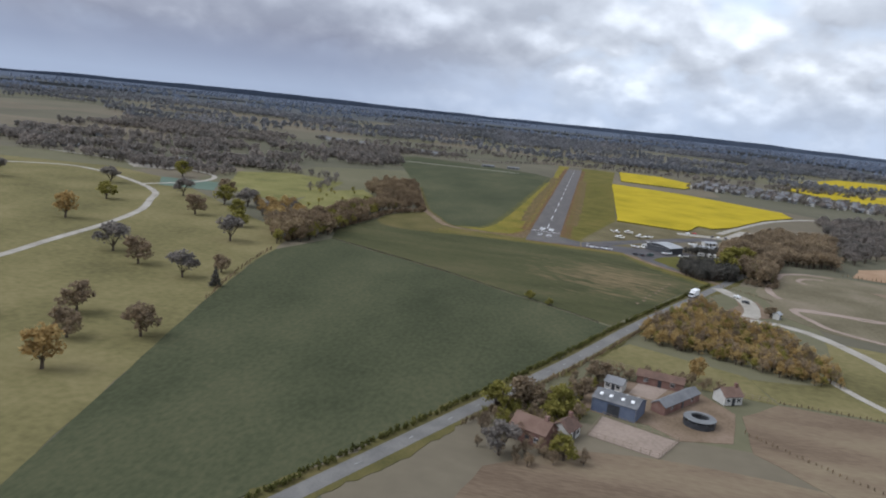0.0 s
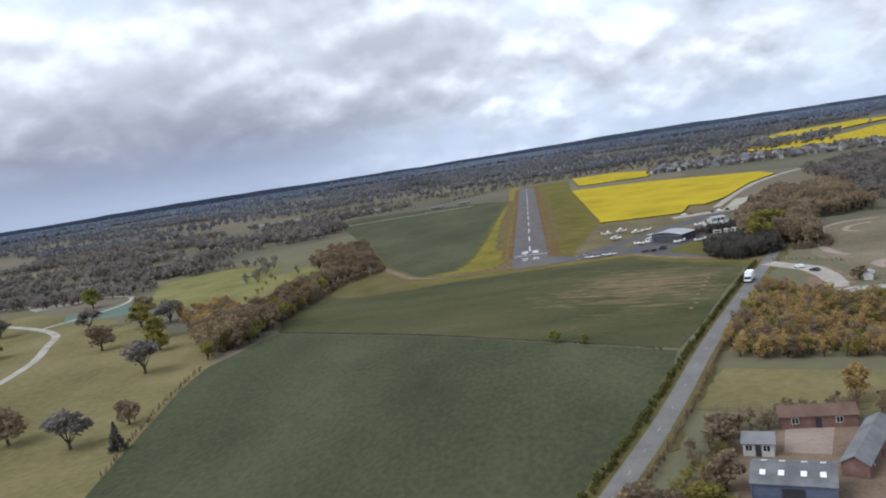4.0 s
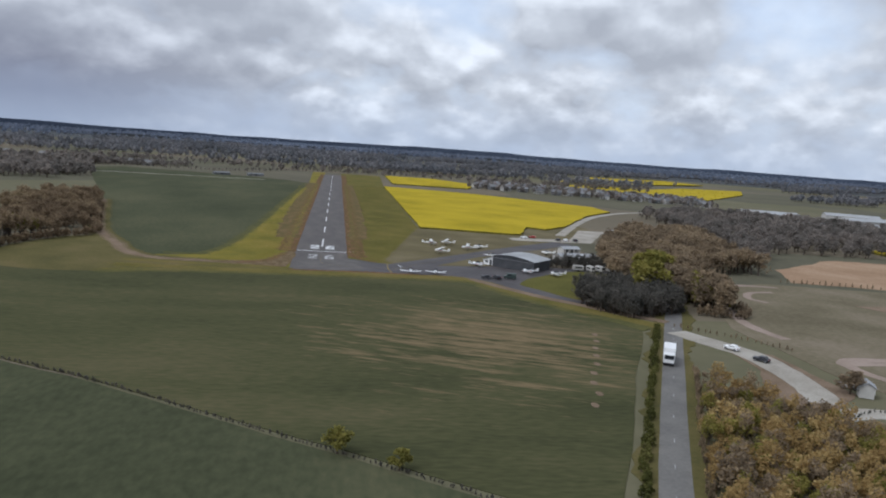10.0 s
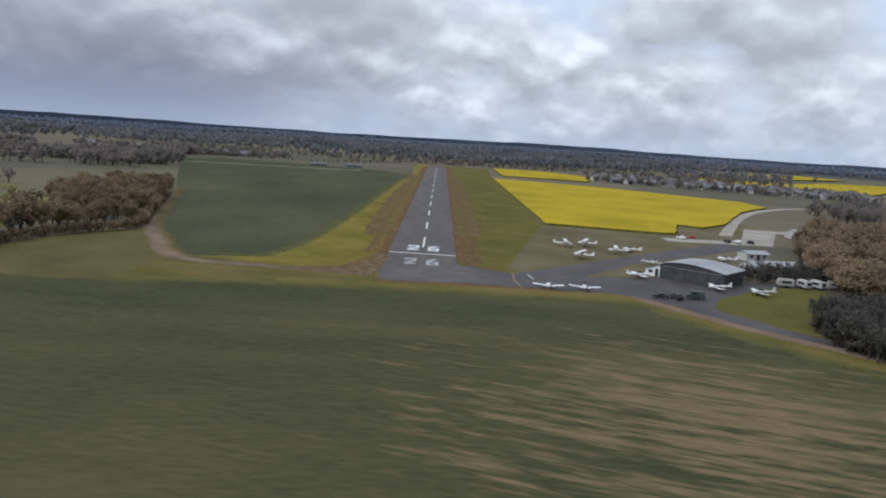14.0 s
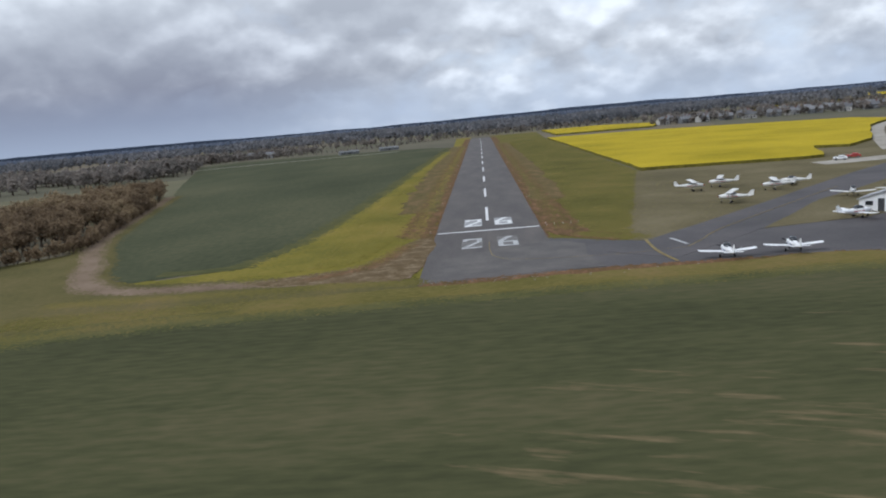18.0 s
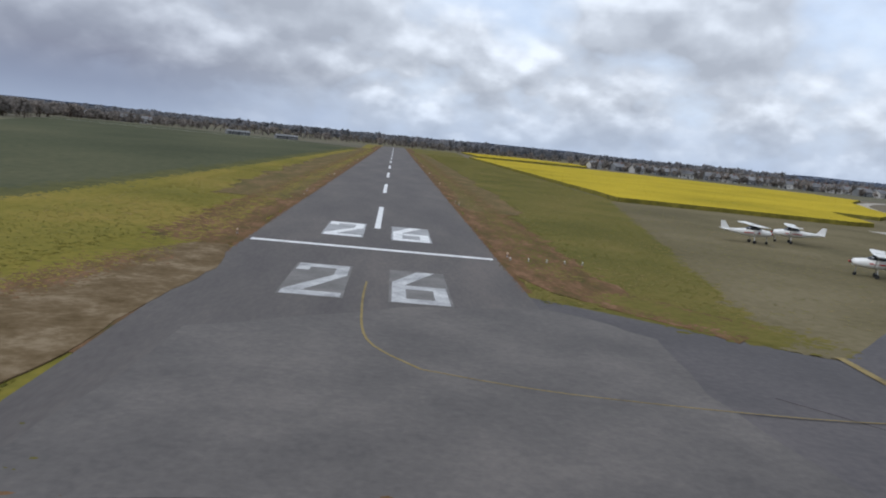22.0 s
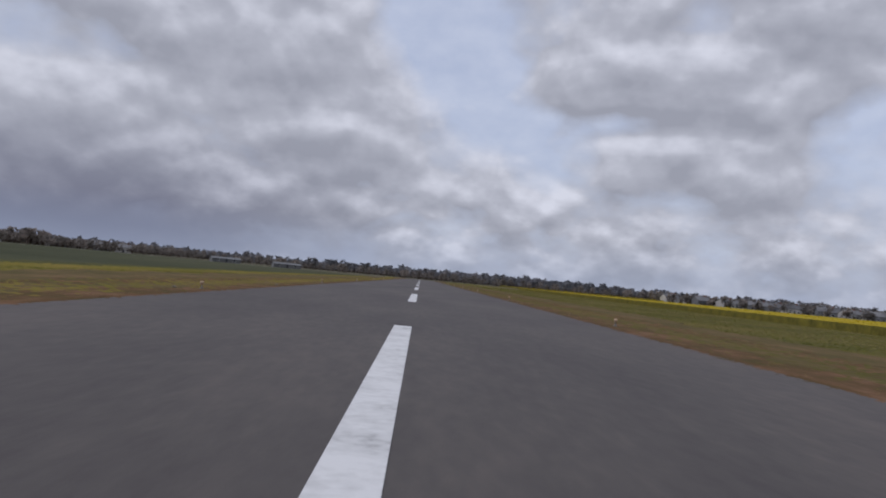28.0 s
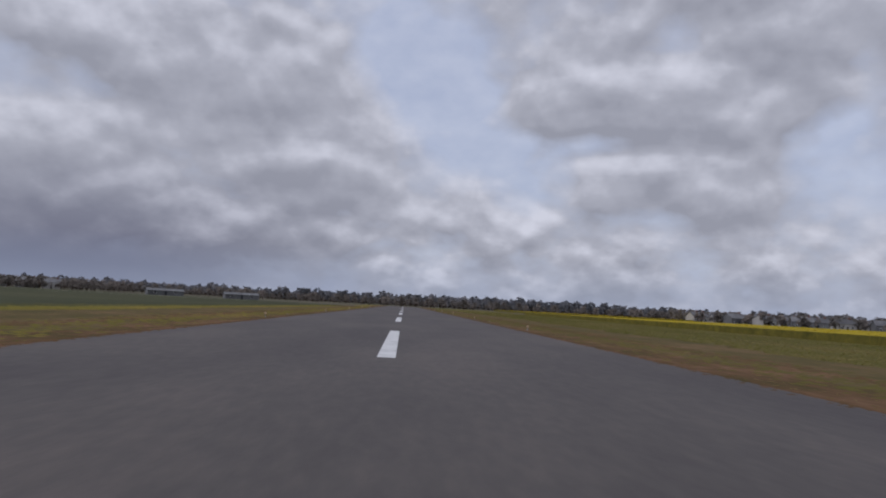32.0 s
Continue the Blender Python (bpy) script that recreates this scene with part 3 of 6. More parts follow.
def mass(name, places, protos, wood_mat, leaf_mat, label, category="woodland", kind="stuff"):
    """Many trees as one object. places: rows of x, y, height, spread."""
    rng = np.random.default_rng(len(places) + len(name))
    vs, fs, ix, base = [], [], [], 0
    packed = []
    for wv, wf, lv, lf in protos:
        v = np.array(wv + lv)
        f = np.array([tuple(q) for q in wf] + [tuple(a + len(wv) for a in q) for q in lf])
        packed.append((v, f, np.array([0] * len(wf) + [1] * len(lf))))
    for x, y, h, s in places:
        v, f, i = packed[rng.integers(len(packed))]
        w = rng.uniform(0, 6.28)
        c, sn = math.cos(w), math.sin(w)
        k = h / 10
        p = np.empty_like(v)
        p[:, 0] = (v[:, 0] * c - v[:, 1] * sn) * k * s + x
        p[:, 1] = (v[:, 0] * sn + v[:, 1] * c) * k * s + y
        p[:, 2] = v[:, 2] * k
        vs.append(p)
        fs.append(f + base)
        ix.append(i)
        base += len(v)
    me = arrays_mesh(name, np.concatenate(vs), np.concatenate(fs), [wood_mat, leaf_mat], np.concatenate(ix))
    return tagged(new(name, me), label, category, kind=kind)


def stand(poly, gap, h0, h1, seed, spread=1.15):
    rng = random.Random(seed)
    return [(x, y, rng.uniform(h0, h1) * (1 + 0.18 * noise.noise((x * 0.03, y * 0.03, seed))), spread * rng.uniform(0.85, 1.15)) for x, y in scatter(poly, gap, seed)]


# ---- the land ----
def ground_sheet():
    bm = bmesh.new()
    rings = [0, 60, 140, 260, 420, 640, 900, 1250, 1700, 2300, 3100, 4000, 4850]
    n = 48
    prev = None
    centre = bm.verts.new((0, 0, 0))
    for r in rings[1:]:
        ring = []
        for i in range(n):
            w = 2 * math.pi * i / n
            x, y = math.cos(w) * r, math.sin(w) * r
            z = 0.0 if r < 1000 else 10.0 * noise.noise((x * 0.0007, y * 0.0007, 2.0)) * min(1, (r - 1000) / 1500) - 2 * min(1, (r - 1000) / 800)
            ring.append(bm.verts.new((x, y, z)))
        for i in range(n):
            if prev is None:
                bm.faces.new((centre, ring[i], ring[(i + 1) % n]))
            else:
                bm.faces.new((prev[i], ring[i], ring[(i + 1) % n], prev[(i + 1) % n]))
        prev = ring
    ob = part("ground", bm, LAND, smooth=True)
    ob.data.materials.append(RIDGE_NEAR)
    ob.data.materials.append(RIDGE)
    # outer rings take the haze-coloured materials, bluer farther out
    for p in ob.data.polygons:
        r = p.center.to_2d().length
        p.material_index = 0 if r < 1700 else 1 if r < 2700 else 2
    return tagged(ob, "patchwork of muted green and brown farmland, haze-tinted towards the horizon", "ground", kind="structure")


ground_sheet()

PARK_LAND = [(-98, -252), (-111, -184), (-113, -160), (-122, -120), (-155, -92), (-190, -60), (-232, -20), (-262, 10), (-330, 40), (-420, 20), (-440, -120), (-400, -330), (-230, -420), (-60, -420)]
plot("parkland_ground", PARK_LAND, 0.05, PARK, "yellow-green mown parkland with scattered trees", 1.0)
SOUTH = [(-98, -252), (-111, -184), (-113, -160), (-101, -118), (-38, -153), (37, -205), (33, -220), (8, -280), (-8, -315), (-40, -380), (-60, -418)]
CLEARING = [(-126, -80), (-122, -30), (-114, 4), (-132, 60), (-150, 90), (-172, 48), (-163, -14), (-150, -40)]
plot("bright_clearing", CLEARING, 0.07, PASTURE, "yellow-green grass clearing between belts of trees", 1.5)
PADDOCKS = [(-225, 6), (-172, -25), (-165, 27), (-176, 120), (-230, 140), (-262, 104)]
plot("bright_paddock", PADDOCKS, 0.06, PASTURE, "yellow-green paddock beyond the park", 1.5)
plot("wheat_field_south", SOUTH, 0.10, WHEAT, "dark green field of young wheat", 0.5)
NORTH = [(-101, -117), (-108, -91), (-98, -18), (-84, 8), (-70, -32), (-52, -52), (-22, -50), (48, -49), (60, -72), (76, -92), (82, -104), (66, -140), (46, -186), (38, -203), (-38, -152)]
plot("wheat_field_north", NORTH, 0.10, WHEAT_N, "green wheat field with thin brownish patches", 0.5)
plot("margin_corner", rounded([(-100, -40), (-99, -10), (-86, 14), (-76, 8), (-66, -24), (-50, -34), (-9, -37), (-9, -46), (-28, -49), (-41, -52), (-51, -56), (-61, -59), (-75, -61), (-92, -57)], 2), 0.104, MARGIN_THIN, "olive rough grass between field and track", 1.4, 3.0)
strip("field_margin_edge", [(-61, -58), (-52, -54), (-40, -51.5), (-10, -49), (24, -48.4), (46, -49.5), (57, -69), (73, -91), (84, -104)], 4.6, 0.121, WHEAT_EDGE, "thin wheat fading into the grass margin", 0.7)
strip("field_margin", [(-30, -46.6), (-20, -46.4), (-10, -45.6), (24, -44.6), (48, -45.5), (60, -66), (76, -87), (88, -101)], 5.6, 0.13, MARGIN, "yellowish rough grass margin along the crop", 0.45)
LEFTFIELD = rounded([(-58, -16), (-50, -21), (-38, -18), (-31, 11), (-27, 100), (-26, 152), (-21, 345), (-19, 430), (-110, 480), (-235, 500), (-180, 330), (-127, 170), (-116, 146), (-80, 60), (-64, 10)], 2)
plot("wheat_field_beside_runway", LEFTFIELD, 0.075, WHEAT, "dark green field of young wheat beside the runway", 0.4)
plot("wheat_field_corner", [(-54, -25), (-61, -18), (-68.5, -2), (-82.5, 28), (-100.5, 90), (-117.5, 153), (-112, 220), (-60, 150), (-45, 0), (-45, -20)], 0.07, WHEAT, "dark green young wheat up to the earth track", 0.3)
strip("wheat_lane", [(-236, 335), (-202, 396), (-147, 410), (-60, 424)], 4.0, 0.10, GRAVEL, "pale lane along the far side of the wheat", 0.2)
plot("runway_verge_port", [(-9.0, -46), (-9.0, 640), (-24, 640), (-20, 430), (-22, 345), (-27, 150), (-28, 100), (-32, 11), (-38, -19), (-50, -24), (-60, -22), (-66, -32), (-40, -44)], 0.05, VERGE_PORT, "yellow-green grass verge of the runway", 0.5)
strip("perimeter_track", [(-10.5, -34), (-30, -33), (-52, -31), (-64, -20), (-72, -2), (-86, 28), (-104, 90), (-121, 153)], 5.6, 0.108, TRACKSOIL, "pale brown earth track round the field", 0.35)
plot("runway_verge_starboard", [(9, -16), (22, -21.5), (46, 93), (48, 424), (56, 640), (9, 640)], 0.05, VERGE, "green grass strip between runway and crop", 0.5)
plot("parking_grass", [(22, -21.5), (24, -23), (33, -12.5), (54, 9.5), (84, 44), (120, 78), (150, 125), (146, 168), (108, 120), (91, 88), (46, 93.5)], 0.08, BAY, "dry brownish grass where light aircraft park", 0.4)
plot("infield_grass", [(41, -20), (58, -17), (84, 8), (84, 28), (60, 5)], 0.10, BAY, "dry grass between taxiway and hangar", 0.4)
plot("stony_corner", rounded([(-9.2, -39), (-20, -37), (-30, -35.5), (-36, -31), (-28, -29), (-20, -26.5), (-16, -18), (-14.2, -4), (-9.2, -4)], 2), 0.113, RUBBLE, "bare stony soil where the track meets the runway", 1.1, 1.5)
strip("verge_edge", [(-52, -19), (-39, -16.5), (-32, 11), (-28, 100), (-27, 152), (-22, 345)], 4.2, 0.081, WHEAT_EDGE, "thin wheat fading into the grass verge", 0.7)
strip("mossy_edge_port", [(-11.6, -30), (-11.8, 0), (-11.9, 120), (-11.7, 300), (-11.5, 590)], 5.2, 0.09, MOSS, "rusty brown moss along the asphalt edge", 0.6)
strip("mossy_edge_starboard", [(20.5, -18.6), (15.6, -13.6), (12.6, -5), (12.0, 20), (12.0, 60), (11.8, 200), (11.6, 590)], 5.4, 0.09, MOSS, "rusty brown moss along the asphalt edge", 0.6)
strip("dead_moss_port", [(-15.5, 34), (-16.0, 70), (-17.2, 160), (-16.6, 300), (-16, 420)], 9.5, 0.094, DEAD_MOSS, "orange-brown dead moss in the verge", 0.5)
strip("dead_moss_starboard", [(14.0, 40), (15.2, 70), (16.4, 160), (16.0, 300), (15.5, 420)], 7.5, 0.094, DEAD_MOSS, "orange-brown dead moss in the verge", 0.5)
strip("mossy_end_strip", [(-9, -43.4), (0, -42.8), (12, -41.6), (24, -42.6), (46, -43)], 3.4, 0.125, MOSS, "brown moss and soil along the pavement end", 0.35)
# ---- runway, taxiway and apron ----
plot("runway", [(-9.4, -42), (9.4, -42), (9.4, 596), (-9.4, 596)], 0.10, ASPHALT, "grey worn asphalt runway", 0.12, 4.0)
# patch a little paler than the asphalt round it
plot("runway_end_concrete", [(-8.2, -40.5), (14, -39), (14.4, -21), (10, -16), (2, -19), (-6.8, -25)], 0.112, PALER_PAVING, "slightly paler patch of pavement at the runway end", 1.2, 1.5)
plot("apron", [(9, -41.5), (46, -42.5), (55, -57), (72, -79), (79, -84), (82, -80), (71, -58), (88, -38), (108, -30), (108, -14), (84, -12), (58, -16), (41, -19), (28, -24), (22, -22), (9, -13)], 0.06, APRON, "dark grey asphalt apron", 0.3, 5.0)
plot("hangar_grass", rounded([(64.5, -46), (70, -37), (76, -31.5), (82, -25), (90, -19), (103, -18), (107, -30), (104, -42), (92, -50), (82, -66), (77, -72), (72, -66), (67.5, -57), (63, -51)], 2), 0.10, OLIVE_GRASS, "olive grass between apron and conifers", 0.5, 2.0)
strip("taxiway_road", [(20, -33), (33, -20), (58, 7), (84, 36), (112, 64)], 11.0, 0.085, APRON, "dark asphalt taxiway leading to the car park", 0.04)
strip("apron_edge_track", [(48, -44), (56, -56), (66, -70), (80, -84), (92, -96)], 3.4, 0.17, TRACKSOIL, "pale dusty edge of the apron", 0.3)


def paint(name, polys, top, mat, label):
    root = None
    for i, p in enumerate(polys):
        if area(p) < 0:
            p = p[::-1]
        bm = bmesh.new()
        prism(bm, p, top - 0.006, top + 0.002 * i)
        ob = part(name if root is None else "stroke", bm, mat, root)
        root = root or ob
    return tagged(root, label, "marking", kind="structure")


def rect(x0, y0, x1, y1):
    return [(x0, y0), (x1, y0), (x1, y1), (x0, y1)]


TOPR = 0.106
paint("threshold_bar", [rect(-9.0, -0.42, 9.0, 0.42)], TOPR + 0.004, PAINT, "white painted bar across the runway")


def digit(ch, x, y, w, h, s):
    """Strokes of a runway numeral with its foot at y, read from the approach side."""
    t = h * 0.115
    if ch == "2":
        return [rect(x, y, x + w, y + t), [(x, y + t), (x + s * 1.25, y + t), (x + w, y + h * 0.66), (x + w - s * 0.2, y + h * 0.8)],
                rect(x + w - s, y + h * 0.66, x + w, y + h - t), rect(x, y + h - t, x + w, y + h), rect(x, y + h * 0.76, x + s, y + h - t)]
    return [rect(x, y, x + w, y + t), rect(x, y + t, x + s, y + h * 0.58), rect(x + w - s, y + t, x + w, y + h * 0.5), rect(x + s, y + h * 0.5 - t, x + w - s, y + h * 0.5),
            [(x, y + h * 0.58), (x + s, y + h * 0.52), (x + w * 0.85, y + h), (x + w * 0.5, y + h)]]


for base, length, mat, tag in ((6.0, 9.2, PAINT, "white"), (-17.8, 9.2, FADED, "faded white")):
    for ch, x in (("2", -4.3), ("6", 1.45)):
        paint("number_patch", [rect(x - 0.15, base - 0.2, x + 3.25, base + length + 0.2)], TOPR + 0.002 if base > 0 else TOPR + 0.009, PATCH if base > 0 else FAINT, "grey painted patch under a runway number" if base > 0 else "scrubbed pale asphalt under a faded number")
        paint("runway_number_two" if ch == "2" else "runway_number_six", digit(ch, x, base, 3.1, length, 0.78), TOPR + 0.012, mat, "%s runway number %s on asphalt" % (tag, ch))
for i in range(13):
    y = 12.8 + i * 44.9
    ob = paint("centreline_dash", [rect(-0.27, y, 0.27, y + 21.6)], TOPR + 0.004, PAINT, "white centreline dash on the runway")
    tagged(ob, group="centreline dashes")


def yellow_line(line, width=0.16, mat=YELLOW, label="thin worn yellow taxi line"):
    strip("taxi_line", line, width, 0.122, mat, label, thick=0.01)


yellow_line([(0, -13), (0, -19), (0.5, -25.5), (2.6, -29)], 0.11)
yellow_line([(2.6, -29), (8, -30.6), (18, -31.3), (27, -30)], 0.07)
yellow_line([(27, -30), (30.5, -25), (35, -18), (49, -2), (70, 21)])
yellow_line([(23, -22), (22.6, -31), (23.4, -39)], 0.45)
yellow_line([(26.5, -22.5), (27.5, -28)], 0.5, FADED, "faded white stop line")

rngs = random.Random(31)
STONE = None
for i in range(26):
    x = rngs.uniform(-9, 26) if i % 3 else rngs.choice((-1, 1)) * rngs.uniform(9.8, 11.5)
    y = -42.8 + rngs.uniform(-0.8, 1.2) if i % 3 else rngs.uniform(0, 260)
    m = Matrix.LocRotScale((x, y, 0.13), Euler((0, 0, rngs.uniform(0, 6))), None)
    if STONE is None:
        bm = bmesh.new()
        bmesh.ops.create_icosphere(bm, subdivisions=2, radius=0.11)
        for v in bm.verts:
            v.co *= 1 + 0.35 * noise.noise(v.co * 9)
            v.co.z *= 0.55
        STONE = tagged(part("stone", bm, CONCRETE_STONE, smooth=True), "pale loose stone at the edge of the asphalt", "stone", "stones beside the runway")
        STONE.matrix_basis = m
    else:
        copy_thing(STONE, m)

# ---- roads ----
ROADLINE = [(-55, -430), (-26, -365), (-1.8, -311.2), (12, -281), (26, -250), (43.5, -207), (58, -174), (74.5, -138), (90, -104), (104, -74), (122, -36)]
strip("road_verge", ROADLINE, 9.4, 0.104, MARGIN_THIN, "rough olive verge of the road", 0.5)
strip("country_road", ROADLINE, 4.4, 0.11, ROAD, "grey two-lane country road", 0.03)
rl = smooth_line(ROADLINE, 10)
for k in range(14, len(rl) - 20, 3):
    a, b = Vector(rl[k]), Vector(rl[k + 1])
    d = (b - a).normalized() * 1.6
    n_ = Vector((-d.y, d.x)) * 0.035
    paint("road_centre_dash", [[tuple(a - n_), tuple(a + d - n_), tuple(a + d + n_), tuple(a + n_)]], 0.118, FADED, "white dash along the road")
strip("pale_lane", [(90, -106), (94, -115), (99, -126), (98.5, -145), (95, -158)], 7.0, 0.12, GRAVEL, "pale gravel lane off the road", 0.2)
plot("sand_patch", [(81, -162), (90, -166), (105, -152), (104, -126), (95, -120), (94, -138)], 0.09, TRACKSOIL, "trampled pale earth beside the lane", 1.0, 3.0)
strip("curved_drive", [(82, -172), (86, -168), (94, -164), (102, -163), (110, -166.5), (118, -175), (125, -189), (131, -207), (136, -236)], 5.2, 0.13, GRAVEL, "pale curved drive round a wood", 0.06)
strip("wood_track", [(103, -222), (110, -241), (118, -257), (124, -276)], 3.0, 0.12, GRAVEL, "pale track along the scrub wood", 0.2)
strip("park_lane", [(-191, -231), (-196, -198), (-201.5, -155), (-212, -112), (-228, -78), (-241, -52), (-268, -26), (-314, 4), (-358, 14), (-400, -20)], 4.0, 0.12, GRAVEL, "pale lane winding through the park", 0.08)
strip("park_lane_south", [(-191, -231), (-186, -290), (-184, -380)], 4.0, 0.12, GRAVEL, "pale lane winding through the park", 0.08)
strip("hedge_side_lane", [(-268, -26), (-250, 20), (-262, 60), (-310, 80), (-430, 90)], 3.5, 0.10, GRAVEL, "pale lane beside trees", 0.1)
strip("farm_track", [(120, 96), (126.5, 111.5), (152, 168), (182, 225), (218, 272), (250, 300)], 5.0, 0.11, GRAVEL, "pale farm track beside the rapeseed", 0.15)
plot("car_park", [(88, 66), (128, 70), (150, 118), (190, 118), (196, 130), (140, 128), (120, 80), (88, 76)], 0.10, GRAVEL, "pale gravel car park", 0.4)
MOTO = [(108, -100), (118, -70), (128, -45), (160, -25), (215, -35), (250, -80), (230, -150), (170, -185), (125, -165), (110, -148)]
plot("rough_pasture", MOTO, 0.07, OLIVE, "rough olive pasture crossed by dirt trails", 1.5)
strip("dirt_trail", [(162, -33), (148, -32), (134, -41), (129.8, -50), (121, -73), (115.5, -94), (117, -110)], 3.4, 0.11, SAND, "pale dirt trail in pasture", 0.35)
strip("dirt_trail_inner", [(154, -43), (144, -46), (138, -56), (141, -62)], 2.2, 0.112, SAND, "pale dirt trail in pasture", 0.35)
strip("dirt_trail_inner", [(119, -131), (138, -130), (150, -133), (170, -128)], 2.6, 0.112, SAND, "pale dirt trail in pasture", 0.35)
strip("dirt_trail_loop", [(190, -138), (160, -131), (131, -127), (120.5, -129), (118, -135), (122, -148), (128, -160), (150, -175)], 3.4, 0.11, SAND, "pale dirt trail in pasture", 0.35)
plot("sandy_field", [(189, 12), (246, 55), (330, 40), (300, -20), (231, -30), (176, -20)], 0.08, CLAY, "bare sandy orange-brown field", 2.0)
plot("gallop_sand", [(171, -62), (200, -58), (212, -74), (184, -80)], 0.12, TRACKSOIL, "worn earth in pasture", 1.0, 3.0)
# farm south of the road
plot("paddock", [(44, -224), (79, -240), (84, -262), (58, -258), (36, -250), (31, -247)], 0.08, PARK, "olive green paddock beside the road", 0.6)
plot("brown_field_east", [(84, -262), (112, -263), (150, -268), (170, -330), (90, -322), (70, -300), (72, -276)], 0.07, PLOUGH, "ploughed brown field in strips", 1.0)
plot("pasture_strip_east", [(118, -180), (190, -195), (190, -268), (150, -266), (112, -261), (84, -260), (80, -242), (100, -238), (110, -225)], 0.06, PARK, "dull green pasture strip", 1.0)
plot("brown_field_south", [(10, -332), (28, -316), (48, -312), (82, -314), (120, -400), (-10, -420)], 0.07, PLOUGH, "reddish brown bare field", 1.0)
plot("sand_arena", [(34.6, -292.5), (52.4, -300.7), (47, -312), (31, -306)], 0.12, SAND, "pale sand riding arena", 0.15)
plot("farm_yard", [(30, -270), (40, -262), (62, -262), (70, -275), (66, -296), (53, -300), (46, -293), (30, -290)], 0.09, TRACKSOIL, "pale earth farmyard", 0.6)
plot("stable_court", [(44.9, -262.8), (54, -262), (48.5, -275.0), (41.7, -272.3)], 0.13, SAND, "pale sandy stable court", 0.1)
plot("teal_court", [(-280, 18), (-238, 26), (-222, -14), (-258, -20)], 0.09, TEAL, "pale green sports court in the park", 0.2)
plot("quarry_ground", [(-325, 50), (-300, 62), (-300, 108), (-330, 116), (-350, 80)], 0.10, GRAVEL, "pale bare ground with rubble", 3.0)
plot("lake", [(-600, 150), (-490, 178), (-480, 215), (-560, 225), (-680, 200)], 0.06, WATER, "pale still lake beyond the park", 2.0)


# ---- rapeseed: a slab of crop, a metre and more high, with a rough flowering top ----
def crop(name, pts, height, label, cell=6.0, seed=1):
    pts = ragged(pts if area(pts) > 0 else pts[::-1], 4.0, 0.8, seed)
    bm = bmesh.new()
    prism(bm, pts, 0.0, height)
    bm.faces.ensure_lookup_table()
    ob = part(name, bm, RAPE)
    ob.data.materials.append(RAPE_STEM)
    for p in ob.data.polygons:
        if abs(p.normal.z) < 0.5:
            p.material_index = 1
    # tufts of flowers standing out of the crop
    rng = np.random.default_rng(seed)
    spots = np.array(scatter(pts, cell, seed))
    n = len(spots)
    ang = rng.uniform(0, 6.28, n)
    s = rng.uniform(0.2, 0.45, n) * (cell / 4.0)
    v = np.zeros((n, 4, 3))
    for k, (a, b) in enumerate(((-1, 0.0), (1, 0.0), (0.8, 1.0), (-0.7, 1.0))):
        v[:, k, 0] = spots[:, 0] + np.cos(ang) * s * a
        v[:, k, 1] = spots[:, 1] + np.sin(ang) * s * a
        v[:, k, 2] = height - 0.05 + b * s * 0.3
    me = arrays_mesh("flower_tuft", v.reshape(-1, 3), np.arange(4 * n).reshape(-1, 4), [RAPE])
    tuft = new("flower_tuft", me)
    tuft.parent = ob
    tagged(tuft, "yellow flower heads above the crop", kind="stuff")
    return tagged(ob, label, "crop field", kind="stuff")


crop("rapeseed_field", [(47, 95), (90, 86.5), (97, 88), (109, 124), (118, 118), (135, 138), (178, 226), (212, 274), (212, 316), (128, 394), (48, 423)], 0.95, "bright yellow rapeseed field in full flower", 3.2, 3)
crop("rapeseed_field", [(60, 480), (135, 470), (160, 560), (120, 640), (62, 640)], 1.2, "bright yellow rapeseed field farther off", 8.0, 4)
crop("rapeseed_field", [(292, 712), (330, 590), (430, 545), (600, 770), (690, 935), (560, 880), (420, 720), (380, 760)], 1.2, "distant bright yellow rapeseed field", 14.0, 5)
crop("rapeseed_field", [(330, 830), (400, 800), (560, 980), (720, 1130), (690, 1250), (500, 1160)], 1.2, "distant bright yellow rapeseed field", 16.0, 6)
crop("rapeseed_field", [(296, 100), (360, 96), (350, 60), (300, 62)], 1.2, "small yellow rapeseed field behind trees", 8.0, 7)
crop("rapeseed_field", [(455, 330), (520, 330), (520, 365), (460, 372)], 1.2, "small yellow rapeseed field behind trees", 10.0, 8)

# ---- trees ----
BROAD = [tree_arrays("broad", s, 1000, 0.42) for s in (1, 2, 3)]
TALL = [tree_arrays("tall", s, 700, 0.42) for s in (4, 5)]
SHRUB = [tree_arrays("shrub", s, 640, 0.31) for s in (6, 7, 8)]
MID = [tree_arrays(k, s, 560, 0.38) for k, s in (("broad", 11), ("tall", 12), ("broad", 13), ("tall", 14))]
FARP = [tree_arrays(k, s, 54, 1.2) for k, s in (("broad", 21), ("tall", 22), ("broad", 23))]
CONI = [tree_arrays("conifer", s, 230, 0.85) for s in (31, 32)]


def tree_proto(arr, leaf, label):
    wv, wf, lv, lf = arr
    root = empty("tree", None, label, "tree", "park trees")
    share("trunk", arrays_mesh("trunk", wv, wf, [BARK]), root)
    share("crown", arrays_mesh("crown", lv, lf, [leaf]), root)
    return root


